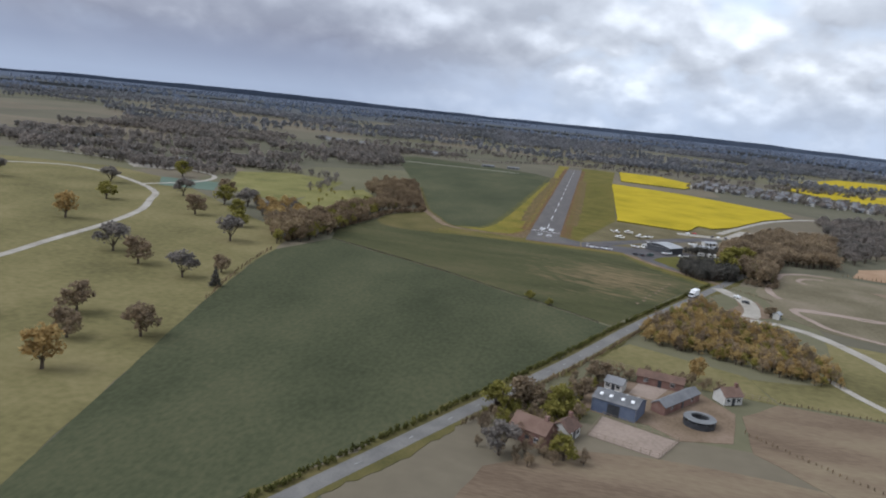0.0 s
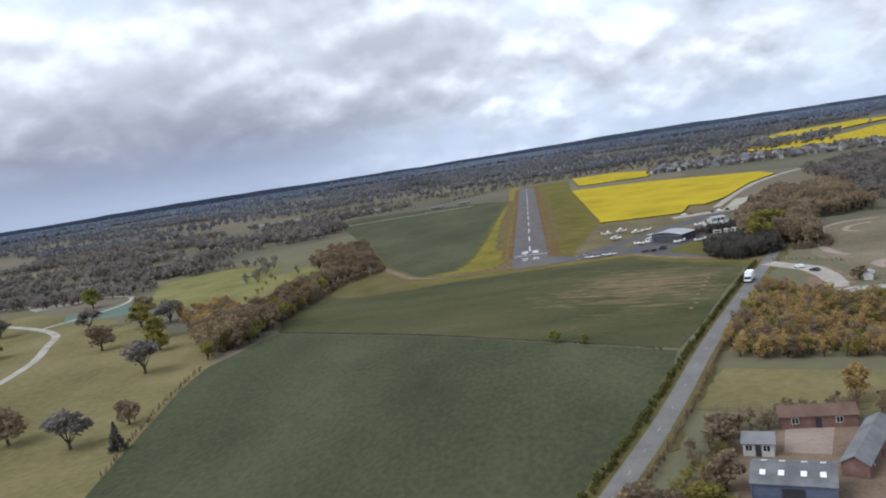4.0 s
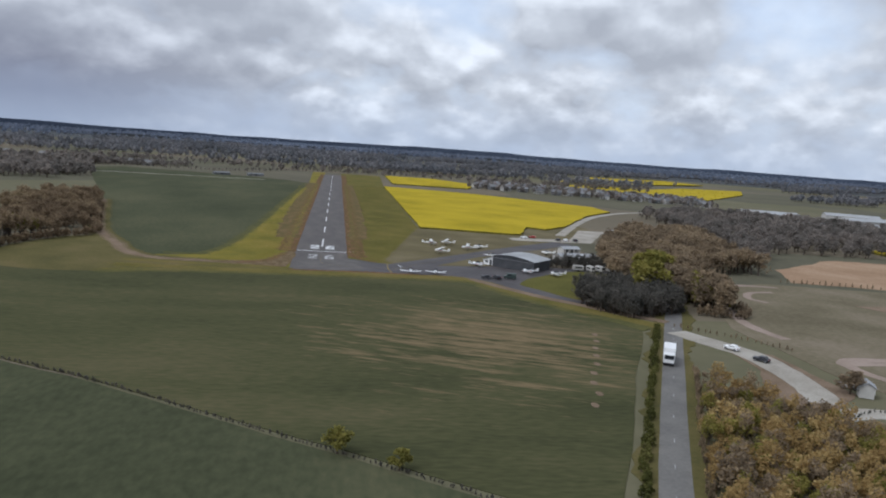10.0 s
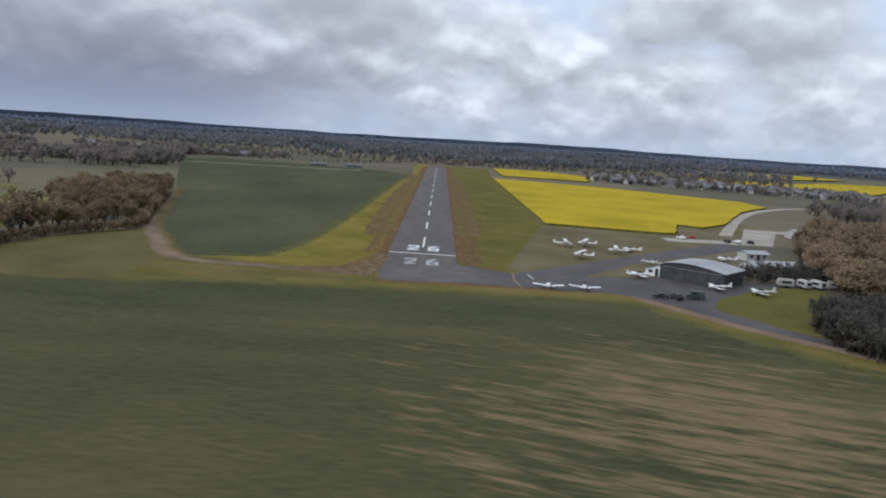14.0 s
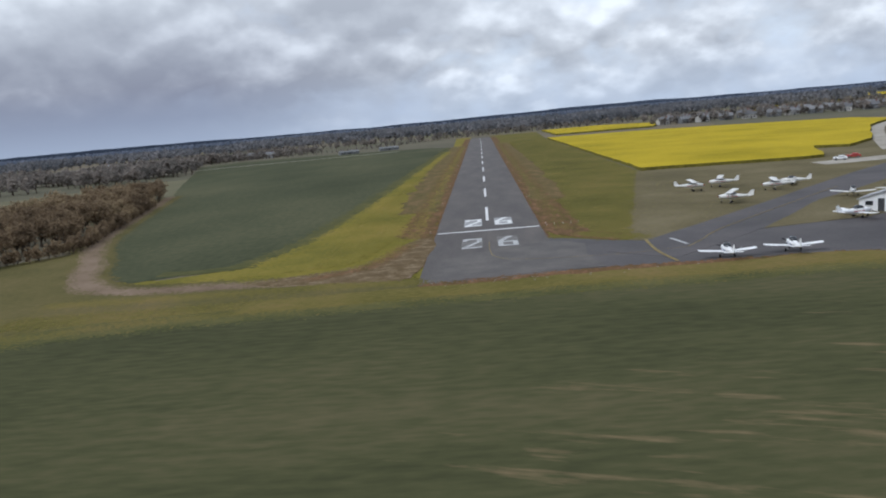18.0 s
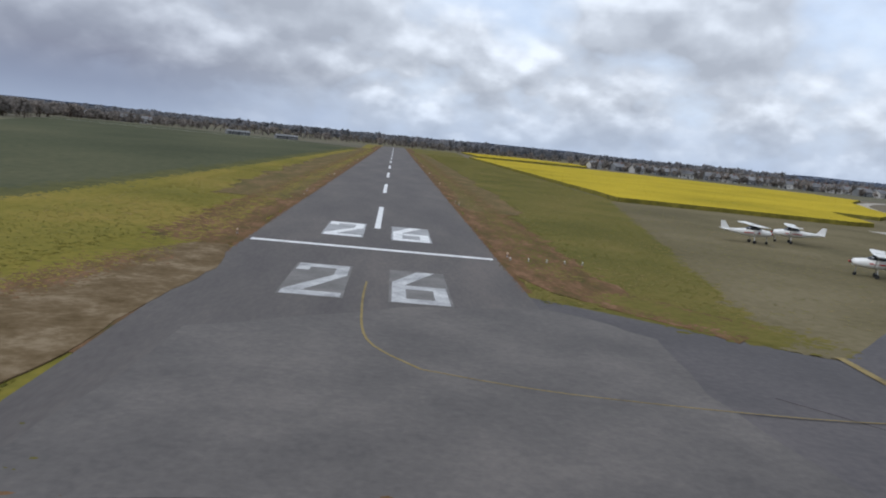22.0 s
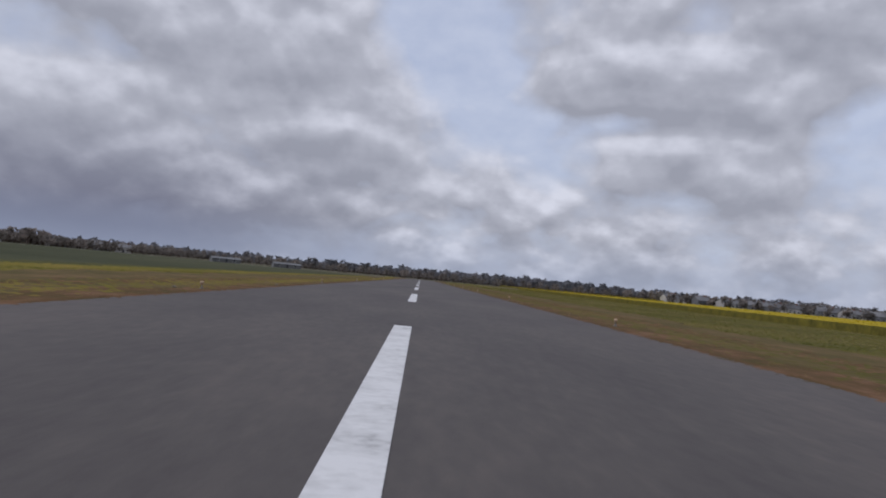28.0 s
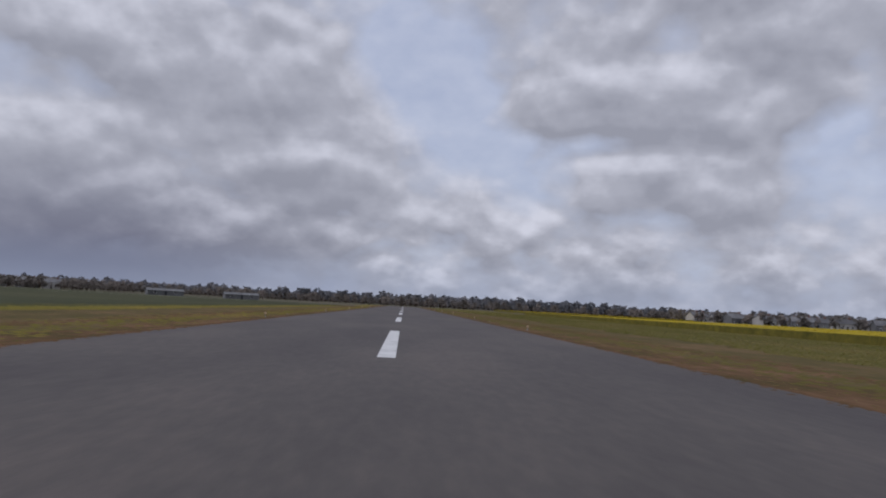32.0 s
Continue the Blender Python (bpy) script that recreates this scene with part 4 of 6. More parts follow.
PROTO = {"green": tree_proto(BROAD[0], LEAF_GREEN, "broad tree with fresh olive-green leaves"),
         "brown": tree_proto(BROAD[1], LEAF_BROWN, "broad tree with brown budding twigs"),
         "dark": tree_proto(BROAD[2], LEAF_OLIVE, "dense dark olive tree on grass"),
         "rust": tree_proto(TALL[0], LEAF_RUST, "tree with rusty young leaves"),
         "conifer": tree_proto(CONI[0], LEAF_DARK, "dark pointed conifer on grass")}
used = set()
TREES = [(-223, -158, 11, "rust"), (-164, -206, 10, "dark"), (-144, -219, 9, "brown"), (-120, -228, 8.5, "dark"), (-137, -157, 10, "dark"), (-223, -50, 9, "dark"), (-184, -105, 9, "brown"),
         (-189, -62, 10, "green"), (-176, -58, 10, "dark"), (-112, -213, 6, "brown"), (-104, -233, 6, "conifer"), (-282, -38, 9, "dark"), (-123, -283, 8, "brown"), (-111, -303, 7, "brown"),
         (-95, -293, 8, "brown"), (-101, -325, 9, "rust"), (-150, -300, 9, "dark"), (-250, -230, 11, "green"), (-300, -160, 11, "rust"), (-340, -70, 10, "dark"), (-270, 30, 10, "green"),
         (-205, -28, 9, "brown"), (-165, -95, 8, "green"), (-300, -250, 11, "brown"), (-150, -120, 8, "green"), (-245, -95, 9, "green"), (104, -152, 4, "brown"), (24, -296, 6, "green"), (15, -296, 7, "brown"),
         (8, -300, 6, "green"), (29, -284, 5, "brown"), (12, -325, 6, "dark"), (22, -302, 5, "green"), (33, -268, 6, "brown"), (62, -252, 6, "rust"), (26, -322, 5, "green"), (6, -183, 3.2, "green"), (14, -188, 2.4, "green"), (104, -56, 11, "green"), (99, -68, 10, "green"), (112, -40, 11, "green")]
for i, (x, y, h, kind) in enumerate(TREES):
    root = PROTO[kind]
    k = h * 1.25 / 10
    m = Matrix.LocRotScale((x, y, 0.05), Euler((0, 0, i * 1.7)), None)
    if kind not in used:
        used.add(kind)
        ob = root
        ob.matrix_basis = m
        ob.scale = (k * 1.4, k * 1.4, k)
    else:
        ob = copy_thing(root, m)
        ob.scale = (k * 1.45, k * 1.35, k * (0.92 + 0.02 * (i % 8)))

FRONT_BELT = [(-117, -150), (-108, -135), (-104, -90), (-103, -47), (-104, -12), (-96, 4), (-110, 6), (-122, -30), (-126, -80), (-136, -118)]
mass("field_wood", stand(FRONT_BELT, 6.5, 7.5, 11.5, 3), MID, BARK, LEAF_WOOD, "rusty brown budding trees along the wheat")
mass("field_wood_green", stand(FRONT_BELT, 8.5, 6, 10, 33), MID, BARK, LEAF_GREEN, "yellow-green young trees along the wheat")
mass("field_wood_dark", stand(FRONT_BELT, 12, 4, 7, 34), SHRUB, BARK, LEAF_OLIVE, "dark olive bushes under the trees along the wheat")
BACK_BELT = [(-140, -116), (-172, -54), (-163, -28), (-150, -38), (-128, -84)]
mass("field_wood_rust", stand(BACK_BELT, 9.0, 6, 9, 35), MID, BARK, LEAF_RUST, "orange-brown trees at the park's edge")
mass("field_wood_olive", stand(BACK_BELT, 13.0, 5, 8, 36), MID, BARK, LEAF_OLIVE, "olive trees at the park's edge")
NORTH_WOOD = [(-110, 8), (-100, 0), (-86, 16), (-92, 40), (-118, 140), (-126, 156), (-152, 165), (-150, 92), (-132, 60)]
mass("plantation", stand(NORTH_WOOD, 5.6, 5.5, 8, 37), MID, BARK, LEAF_WOOD, "even rusty brown plantation beside the earth track")
mass("clearing_bushes", stand(CLEARING, 17, 2.5, 5, 38), SHRUB, BARK, LEAF_GREEN, "yellow-green bushes in the clearing")
mass("bush_belt", stand([(-118, -150), (-112, -120), (-108, -88), (-104, -40), (-112, -40), (-118, -90), (-124, -130)], 7, 3.5, 6, 5), SHRUB, BARK, LEAF_GREEN, "olive and yellow-green bushes along the wood")
mass("bush_belt", stand([(-176, 40), (-168, 60), (-184, 132), (-230, 146), (-232, 138), (-188, 124)], 9, 5, 8, 6), SHRUB, BARK, LEAF_OLIVE, "olive bushes round the paddock")
RIGHTWOOD = [(58, -186), (50, -203), (48, -217), (62, -224), (76, -229), (99, -239), (110, -236), (106, -215), (104, -195), (98, -178), (88, -176), (82, -168), (76, -152), (68, -162)]
mass("road_wood", stand(RIGHTWOOD, 4.0, 3.8, 6.2, 7), SHRUB, BARK, LEAF_RUST, "orange-brown scrub wood beside the road")
mass("road_wood_brown", stand(RIGHTWOOD, 5.5, 4.0, 6.6, 17), SHRUB, BARK, LEAF_BROWN, "bare brown scrub in the wood beside the road")
mass("road_wood_green", stand(RIGHTWOOD, 6, 3.6, 5.6, 8), SHRUB, BARK, LEAF_GREEN, "patches of olive bushes in the scrub wood")
mass("farm_bushes", stand([(16, -291), (24, -287), (31, -292), (29, -304), (24, -315), (8, -316), (10, -300)], 3.4, 2.2, 4.6, 71), SHRUB, BARK, LEAF_GREEN, "yellow-green garden bushes round the farmhouse")
mass("farm_bushes", stand([(13, -290), (24, -283), (33, -290), (30, -304), (24, -317), (4, -318), (8, -302)], 4.2, 2.2, 5.0, 72), SHRUB, BARK, LEAF_BROWN, "brown garden bushes round the farmhouse")
mass("stable_bushes", stand([(26, -270), (34, -262), (44, -257), (62, -257), (60, -261), (42, -262), (30, -276), (26, -286)], 4.0, 2.0, 4.2, 73), SHRUB, BARK, LEAF_BROWN, "brown bushes round the stables")
BLOCK = [(74, -75), (77, -87), (84, -94), (102, -84), (104, -66), (88, -58), (78, -62)]
mass("conifer_block", stand(BLOCK, 2.0, 7.4, 8.4, 9, 0.9), CONI[:1] + SHRUB, BARK, LEAF_DARK, "dense dark block of conifers beside the apron")
BEHIND = [(106, -84), (119, -86), (126, -55), (139, -12), (172, -6), (186, 60), (204, 108), (160, 108), (124, 44), (108, 4), (102, -30), (106, -60)]
mass("bare_wood", stand(BEHIND, 5.0, 7, 10.5, 10), MID, BARK, LEAF_BROWN, "bare brown wood behind the hangar")
mass("bare_wood", stand([(186, 20), (230, 70), (330, 60), (420, 200), (300, 300), (225, 250), (200, 120)], 9, 7, 11, 12), MID, BARK, LEAF_OLIVE, "grey-brown wood beyond the car park")
mass("road_end_trees", stand([(108, -84), (118, -84), (122, -58), (112, -52)], 5.5, 6, 9, 81), MID, BARK, LEAF_GREEN, "yellow-green trees at the bend of the road")
mass("field_trees", stand([(262, -40), (420, -60), (430, -10), (300, 0)], 12, 6, 10, 14), MID, BARK, LEAF_BROWN, "bare trees beyond the sandy field")


def hedge(name, line, width, height, leaf, label, gap=1.3, seed=1):
    """A hedge of many shrubs shoulder to shoulder."""
    rng = random.Random(seed)
    pl = smooth_line(line, 12) if len(line) > 2 else [tuple(line[0]), tuple(line[1])]
    pts, left = [], 0.0
    for a, b in zip(pl, pl[1:]):
        L = math.hypot(b[0] - a[0], b[1] - a[1])
        d = left
        while d < L:
            t = d / L
            pts.append((a[0] + (b[0] - a[0]) * t + rng.uniform(-0.3, 0.3) * width, a[1] + (b[1] - a[1]) * t + rng.uniform(-0.3, 0.3) * width, height * rng.uniform(0.75, 1.2), 1.5 * width / height * rng.uniform(0.35, 0.5)))
            d += gap
        left = d - L
    return mass(name, pts, HEDGEP, BARK, leaf, label, "hedge")


HEDGEP = [tree_arrays("shrub", s, 60, 1.25) for s in (41, 42)]
lft, rgt = strip_points(smooth_line(ROADLINE[1:9], 2), 4.0)
hedge("wood_edge", [(-116, -140), (-109, -91), (-102, -40), (-99, -12), (-85, 15), (-91, 40), (-110, 110)], 4.5, 3.4, LEAF_WOOD, "brushwood at the foot of the wood", 0.9, 21)
hedge("wood_edge", [(106, -84), (119, -87), (126, -55), (139, -12)], 4.0, 3.2, LEAF_BROWN, "brushwood at the foot of the bare wood", 1.0, 22)
hedge("road_hedge", lft, 2.3, 1.5, HEDGE, "clipped yellow-green hedge along the road", 0.65, 2)
lft, rgt = strip_points(smooth_line(ROADLINE[2:8], 2), 4.2)
hedge("road_hedge", rgt, 1.5, 1.9, LEAF_BROWN, "brown hedge along the road", 0.8, 3)
hedge("field_hedge", [(-101, -117), (-38, -152.5), (-12, -170.5), (12, -187), (34, -203)], 0.9, 0.8, LEAF_DARK, "low dark hedge across the wheat", 0.7, 4)
hedge("field_hedge", [(47, 94), (54, 240), (49, 423)], 0.7, 0.7, LEAF_GREEN, "low scrub along the rapeseed", 3.0, 5)
hedge("paddock_hedge", [(84, -261), (112, -262), (130, -265), (150, -267)], 1.0, 1.2, LEAF_BROWN, "dark hedge between paddocks", 1.5, 6)
hedge("paddock_hedge", [(70, -288), (82, -299), (95, -310), (110, -322)], 1.0, 1.2, LEAF_BROWN, "dark hedge across the brown field", 1.5, 12)
hedge("park_hedge", [(-98, -250), (-106, -215), (-111, -186), (-114, -160)], 1.4, 2.2, LEAF_BROWN, "rough brown hedge between park and wheat", 2.0, 7)
hedge("lane_hedge", [(92, -101), (104, -112), (112, -122)], 1.2, 1.4, LEAF_BROWN, "brown hedge along the gravel lane", 1.5, 8)
hedge("drive_hedge", [(88, -172.5), (98, -163.6), (107, -163), (113, -167)], 0.8, 0.9, LEAF_DARK, "dark low hedge round the drive", 1.0, 9)
hedge("field_hedge", [(170, -22), (215, -32), (250, -78), (262, -130)], 1.4, 2.0, LEAF_BROWN, "brown hedge round the pasture", 2.5, 10)
hedge("runway_end_hedge", [(-235, 505), (-120, 520), (-30, 640), (60, 660), (150, 700)], 3.5, 4.5, LEAF_OLIVE, "dark hedge beyond the runway", 4.0, 11)

# pale worn spots in a row through the crop
rngp = random.Random(3)
for k in range(9):
    x, y = 67 - 2.15 * k + rngp.uniform(-0.6, 0.6), -112 - 6.2 * k
    plot("worn_spot", rounded([(x - 0.7, y - 1.2), (x + 0.6, y - 1.0), (x + 0.8, y + 1.1), (x - 0.5, y + 1.3)], 2), 0.13, TRACKSOIL, "pale worn spot in the crop", 0.2, 0.6)

# middle-distance and far woodland
rngw = random.Random(77)


def blob(cx, cy, rx, ry, gap, h0, h1, seed):
    pts = [(cx + math.cos(i * 0.45) * rx * rngw.uniform(0.75, 1.1), cy + math.sin(i * 0.45) * ry * rngw.uniform(0.75, 1.1)) for i in range(14)]
    return stand(pts, gap, h0, h1, seed)


left_mid, left_far, ahead, right_far = [], [], [], []
for i in range(58):
    left_mid += blob(rngw.uniform(-620, -200), rngw.uniform(60, 560), rngw.uniform(20, 70), rngw.uniform(10, 28), 8.5, 6, 10, 100 + i)
for i in range(46):
    left_far += blob(rngw.uniform(-1500, -260), rngw.uniform(520, 1700), rngw.uniform(60, 170), rngw.uniform(14, 40), 14, 8, 13, 200 + i)
for i in range(46):
    ahead += blob(rngw.uniform(-300, 500), rngw.uniform(690, 1900), rngw.uniform(60, 170), rngw.uniform(12, 36), 13, 8, 13, 300 + i)
for i in range(52):
    right_far += blob(rngw.uniform(420, 1500), rngw.uniform(150, 1800), rngw.uniform(50, 150), rngw.uniform(14, 40), 13, 8, 13, 400 + i)
left_mid += stand([(-430, -110), (-470, 40), (-520, -20), (-500, -200)], 10, 7, 10, 55)


def clear(rows, polys):
    return [r for r in rows if not any(inside(r[:2], p) for p in polys)]


FARRAPE = [[(285, 715), (320, 570), (440, 530), (620, 770), (710, 950), (540, 890), (420, 740)], [(320, 835), (400, 790), (560, 960), (740, 1130), (690, 1270), (490, 1170)], [(55, 470), (140, 460), (170, 560), (120, 650), (58, 650)], [(450, 325), (525, 325), (525, 370), (455, 378)]]
mass("park_belt_trees", clear(left_mid, [LEFTFIELD, PARK_LAND, PADDOCKS, CLEARING]), FARP, BARK, LEAF_OLIVE, "belts of haze-paled grey-brown trees beyond the park")
mass("distant_woods", left_far, FARP, BARK, LEAF_FAR, "haze-greyed woods towards the horizon")
mass("distant_woodland", clear(ahead, FARRAPE), FARP, BARK, LEAF_FAR, "haze-greyed woods beyond the runway end")
mass("distant_hedges", clear(right_far, FARRAPE), FARP, BARK, LEAF_FAR, "haze-greyed woods and hedges towards the horizon")
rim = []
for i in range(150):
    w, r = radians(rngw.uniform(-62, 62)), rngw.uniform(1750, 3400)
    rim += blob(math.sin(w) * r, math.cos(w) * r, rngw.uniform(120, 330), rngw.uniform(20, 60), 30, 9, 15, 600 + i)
mass("horizon_woods", rim, FARP, BARK, LEAF_HAZE, "haze-blued belts of wood on the horizon")
mass("hangar_trees", stand([(83, -13), (92, -14), (108, -13), (110, -2), (95, 4), (86, -4)], 2.8, 3.6, 5.4, 61), CONI + SHRUB, BARK, LEAF_DARK, "dark evergreen trees beside the hangar")
mass("runway_end_treeline", [(rngw.uniform(-330, 420), rngw.uniform(655, 720), rngw.uniform(4.5, 7.8), 1.3) for _ in range(260)], FARP, BARK, LEAF_OLIVE, "dark tree line behind the runway end")
mass("wheat_treeline", [(-250 - rngw.uniform(0, 90) + i * 0.45, 500 + rngw.uniform(-14, 30) + i * 0.3, rngw.uniform(4, 7), 1.3) for i in range(240)], FARP, BARK, LEAF_OLIVE, "dark tree line behind the wheat")


def ridge(name, radius, h0, h1, seed, mat, label):
    bm = bmesh.new()
    n = 180
    prev = None
    for i in range(n + 1):
        w = radians(-110 + 220 * i / n)
        x, y = math.sin(w) * radius, math.cos(w) * radius
        h = h0 + (h1 - h0) * (0.5 + 0.5 * noise.fractal((w * 3.0, seed, 0.0), 0.7, 2.0, 5)) + 1.5 * noise.noise((w * 60, seed, 1.0))
        c = (bm.verts.new((x, y, -30)), bm.verts.new((x, y, h)), bm.verts.new((x * 1.06, y * 1.06, -30)))
        if prev:
            bm.faces.new((prev[0], c[0], c[1], prev[1]))
            bm.faces.new((prev[1], c[1], c[2], prev[2]))
        prev = c
    return tagged(part(name, bm, mat), label, "backdrop", kind="structure")


# both ridges carry the haze in their base colour
ridge("backdrop_near", 2300, 2, 13, 1.0, RIDGE_NEAR, "wooded rise towards the horizon in painted grey haze")
ridge("backdrop", 4200, 6, 34, 5.0, RIDGE, "hills on the horizon in painted blue-grey haze")


# ---- light aircraft ----
def loft(bm, rings, n=12, cap=True):
    """rings: (y, centre z, half width, half height). A rounded body along y."""
    prev, first = None, None
    for y, zc, rx, rz in rings:
        ring = [bm.verts.new((math.cos(2 * math.pi * i / n) * rx, y, zc + math.sin(2 * math.pi * i / n) * rz)) for i in range(n)]
        if prev:
            for i in range(n):
                bm.faces.new((prev[i], prev[(i + 1) % n], ring[(i + 1) % n], ring[i]))
        else:
            first = ring
        prev = ring
    if cap:
        bm.faces.new(first[::-1])
        bm.faces.new(prev)
    bmesh.ops.recalc_face_normals(bm, faces=bm.faces)
    return bm


def foil(bm, root, tip, thick):
    """A lifting surface between two chords (x, y leading, y trailing, z)."""
    prof = ((0.0, 0.0), (0.12, 0.5), (0.4, 0.6), (1.0, 0.03), (0.4, -0.35), (0.1, -0.3))
    rings = []
    for (x, y0, y1, z), t in ((root, thick), (tip, thick * 0.6)):
        rings.append([bm.verts.new((x, y0 + (y1 - y0) * a, z + b * t)) for a, b in prof])
    n = len(prof)
    for i in range(n):
        bm.faces.new((rings[0][i], rings[0][(i + 1) % n], rings[1][(i + 1) % n], rings[1][i]))
    bm.faces.new(rings[0][::-1])
    bm.faces.new(rings[1])
    bmesh.ops.recalc_face_normals(bm, faces=bm.faces)
    return bm


def wheel(bm, x, y, r, w):
    m = Matrix.Translation((x, y, r)) @ Matrix.Rotation(radians(90), 4, "Y")
    bmesh.ops.create_cone(bm, cap_ends=True, segments=14, radius1=r, radius2=r, depth=w, matrix=m)
    return bm


def tube(bm, a, b, r, n=6):
    a, b = Vector(a), Vector(b)
    m = Matrix.Translation((a + b) / 2) @ (b - a).to_track_quat("Z", "Y").to_matrix().to_4x4()
    bmesh.ops.create_cone(bm, cap_ends=True, segments=n, radius1=r, radius2=r, depth=(b - a).length, matrix=m)
    return bm


def aircraft(label, high=False, span=7.0, paint_mat=WHITE, trim=BLUEPAINT):
    """Nose along +y, wheels on z = 0."""
    root = empty("light_aircraft", None, label, "aircraft", "parked aircraft")
    L = span * 0.78
    z = 1.0 if not high else 1.25
    rings = [(L * 0.36, z, 0.16, 0.16), (L * 0.33, z, 0.36, 0.33), (L * 0.20, z + 0.02, 0.46, 0.44), (L * 0.02, z + 0.05, 0.52, 0.52), (-L * 0.15, z + 0.05, 0.46, 0.46), (-L * 0.35, z + 0.10, 0.25, 0.28), (-L * 0.58, z + 0.18, 0.08, 0.14), (-L * 0.62, z + 0.2, 0.03, 0.05)]
    part("fuselage", loft(bmesh.new(), rings), paint_mat, root, smooth=True)
    part("stripe", boxes((-0.50, -L * 0.2, z - 0.03, -0.485, L * 0.12, z + 0.1), (0.485, -L * 0.2, z - 0.03, 0.50, L * 0.12, z + 0.1)), trim, root, "coloured side stripe")
    canopy = loft(bmesh.new(), [(L * 0.17, z + 0.34, 0.22, 0.08), (L * 0.08, z + 0.52, 0.40, 0.34), (-L * 0.04, z + 0.55, 0.42, 0.36), (-L * 0.16, z + 0.42, 0.28, 0.14)])
    part("canopy", canopy, DARKGLASS, root, "tinted clear canopy", smooth=True)
    wz = z - 0.28 if not high else z + 0.92
    dih = 0.09 if not high else 0.02
    chord = span * 0.155
    for s in (-1, 1):
        bm = foil(bmesh.new(), (s * 0.2, L * 0.10, L * 0.10 - chord, wz), (s * span / 2, L * 0.085, L * 0.085 - chord * 0.86, wz + span / 2 * dih), 0.16)
        w = part("wing", bm, paint_mat, root)
        bm = foil(bmesh.new(), (s * span * 0.27, L * 0.09 - chord * 0.93, L * 0.09 - chord * 1.16, wz + span * 0.27 * dih), (s * span * 0.48, L * 0.085 - chord * 0.86, L * 0.085 - chord * 1.05, wz + span * 0.48 * dih), 0.05)
        part("aileron", bm, paint_mat, w)
        part("tailplane", foil(bmesh.new(), (s * 0.05, -L * 0.50, -L * 0.62, z + 0.2), (s * span * 0.165, -L * 0.53, -L * 0.62, z + 0.22), 0.06), paint_mat, root)
        if high:
            part("wing_strut", tube(bmesh.new(), (s * 0.45, L * 0.05, z - 0.3), (s * span * 0.27, L * 0.04, wz), 0.035), METAL, root)
        part("gear_leg", tube(bmesh.new(), (s * 0.55, 0.0, z - 0.25), (s * 0.85, 0.0, 0.25), 0.04), METAL, root)
        part("main_wheel", wheel(bmesh.new(), s * 0.88, 0.0, 0.2, 0.13), RUBBER, root)
    bm = bmesh.new()
    f = [(-L * 0.46, z + 0.25), (-L * 0.58, z + 1.15), (-L * 0.66, z + 1.15), (-L * 0.645, z + 0.15)]
    a = [bm.verts.new((-0.035, y, zz)) for y, zz in f]
    b = [bm.verts.new((0.035, y, zz)) for y, zz in f]
    bm.faces.new(a)
    bm.faces.new(b[::-1])
    for i in range(4):
        bm.faces.new((a[i], b[i], b[(i + 1) % 4], a[(i + 1) % 4]))
    bmesh.ops.recalc_face_normals(bm, faces=bm.faces)
    part("fin", bm, paint_mat, root)
    part("nose_leg", tube(bmesh.new(), (0, L * 0.28, z - 0.25), (0, L * 0.29, 0.2), 0.035), METAL, root)
    part("nose_wheel", wheel(bmesh.new(), 0, L * 0.29, 0.17, 0.11), RUBBER, root)
    sp = bmesh.new()
    bmesh.ops.create_cone(sp, cap_ends=True, segments=12, radius1=0.15, radius2=0.02, depth=0.28, matrix=Matrix.Translation((0, L * 0.36 + 0.14, z)) @ Matrix.Rotation(radians(-90), 4, "X"))
    part("spinner", sp, trim, root, smooth=True)
    for s in (-1, 1):
        bm = bmesh.new()
        box(bm, 0.05, L * 0.36 + 0.08, z - 0.06, 0.85, L * 0.36 + 0.11, z + 0.06)
        bmesh.ops.rotate(bm, verts=bm.verts, cent=(0, 0, z), matrix=Matrix.Rotation(radians(20 if s > 0 else 200), 3, "Y"))
        part("propeller_blade", bm, DARKPAINT, root)
    return root


LOW = aircraft("white low-wing light aircraft on the asphalt apron")
LOW.matrix_basis = pose(29.5, -38.8, 0.06, 0, 0, -4)
copy_thing(LOW, pose(37.8, -38.2, 0.06, 0, 0, -7))
LOW2 = aircraft("white low-wing light aircraft with red nose by the hangar", False, 7.4, WHITE, REDPAINT)
LOW2.matrix_basis = pose(55.8, -17.2, 0.06, 0, 0, -75)
ob = copy_thing(LOW2, pose(71.5, -28.0, 0.06, 0, 0, 95))
tagged(ob, "white low-wing light aircraft parked before the hangar")
HIGH = aircraft("white high-wing light aircraft on dry grass", True, 7.8, CREAM, REDPAINT)
HIGH.matrix_basis = pose(45.6, 9.5, 0.08, 0, 0, 62)
for x, y, w in ((58.8, 23.6, 78), (44.8, 32.3, -95), (51.8, 36.4, 70)):
    copy_thing(HIGH, pose(x, y, 0.08, 0, 0, w))
GREY = aircraft("pale low-wing light aircraft on dry grass", False, 7.4, CREAM, DARKPAINT)
GREY.matrix_basis = pose(64.8, 30.0, 0.08, 0, 0, 64)
for x, y, w, where in ((80.5, -31.5, 95, "on the grass"), (74, 7, 10, "behind the hangar"), (66, 6, -30, "behind the hangar"), (92, 22, 60, "behind the hangar")):
    ob = copy_thing(GREY, pose(x, y, 0.08, 0, 0, w))
    tagged(ob, "pale low-wing light aircraft parked " + where)


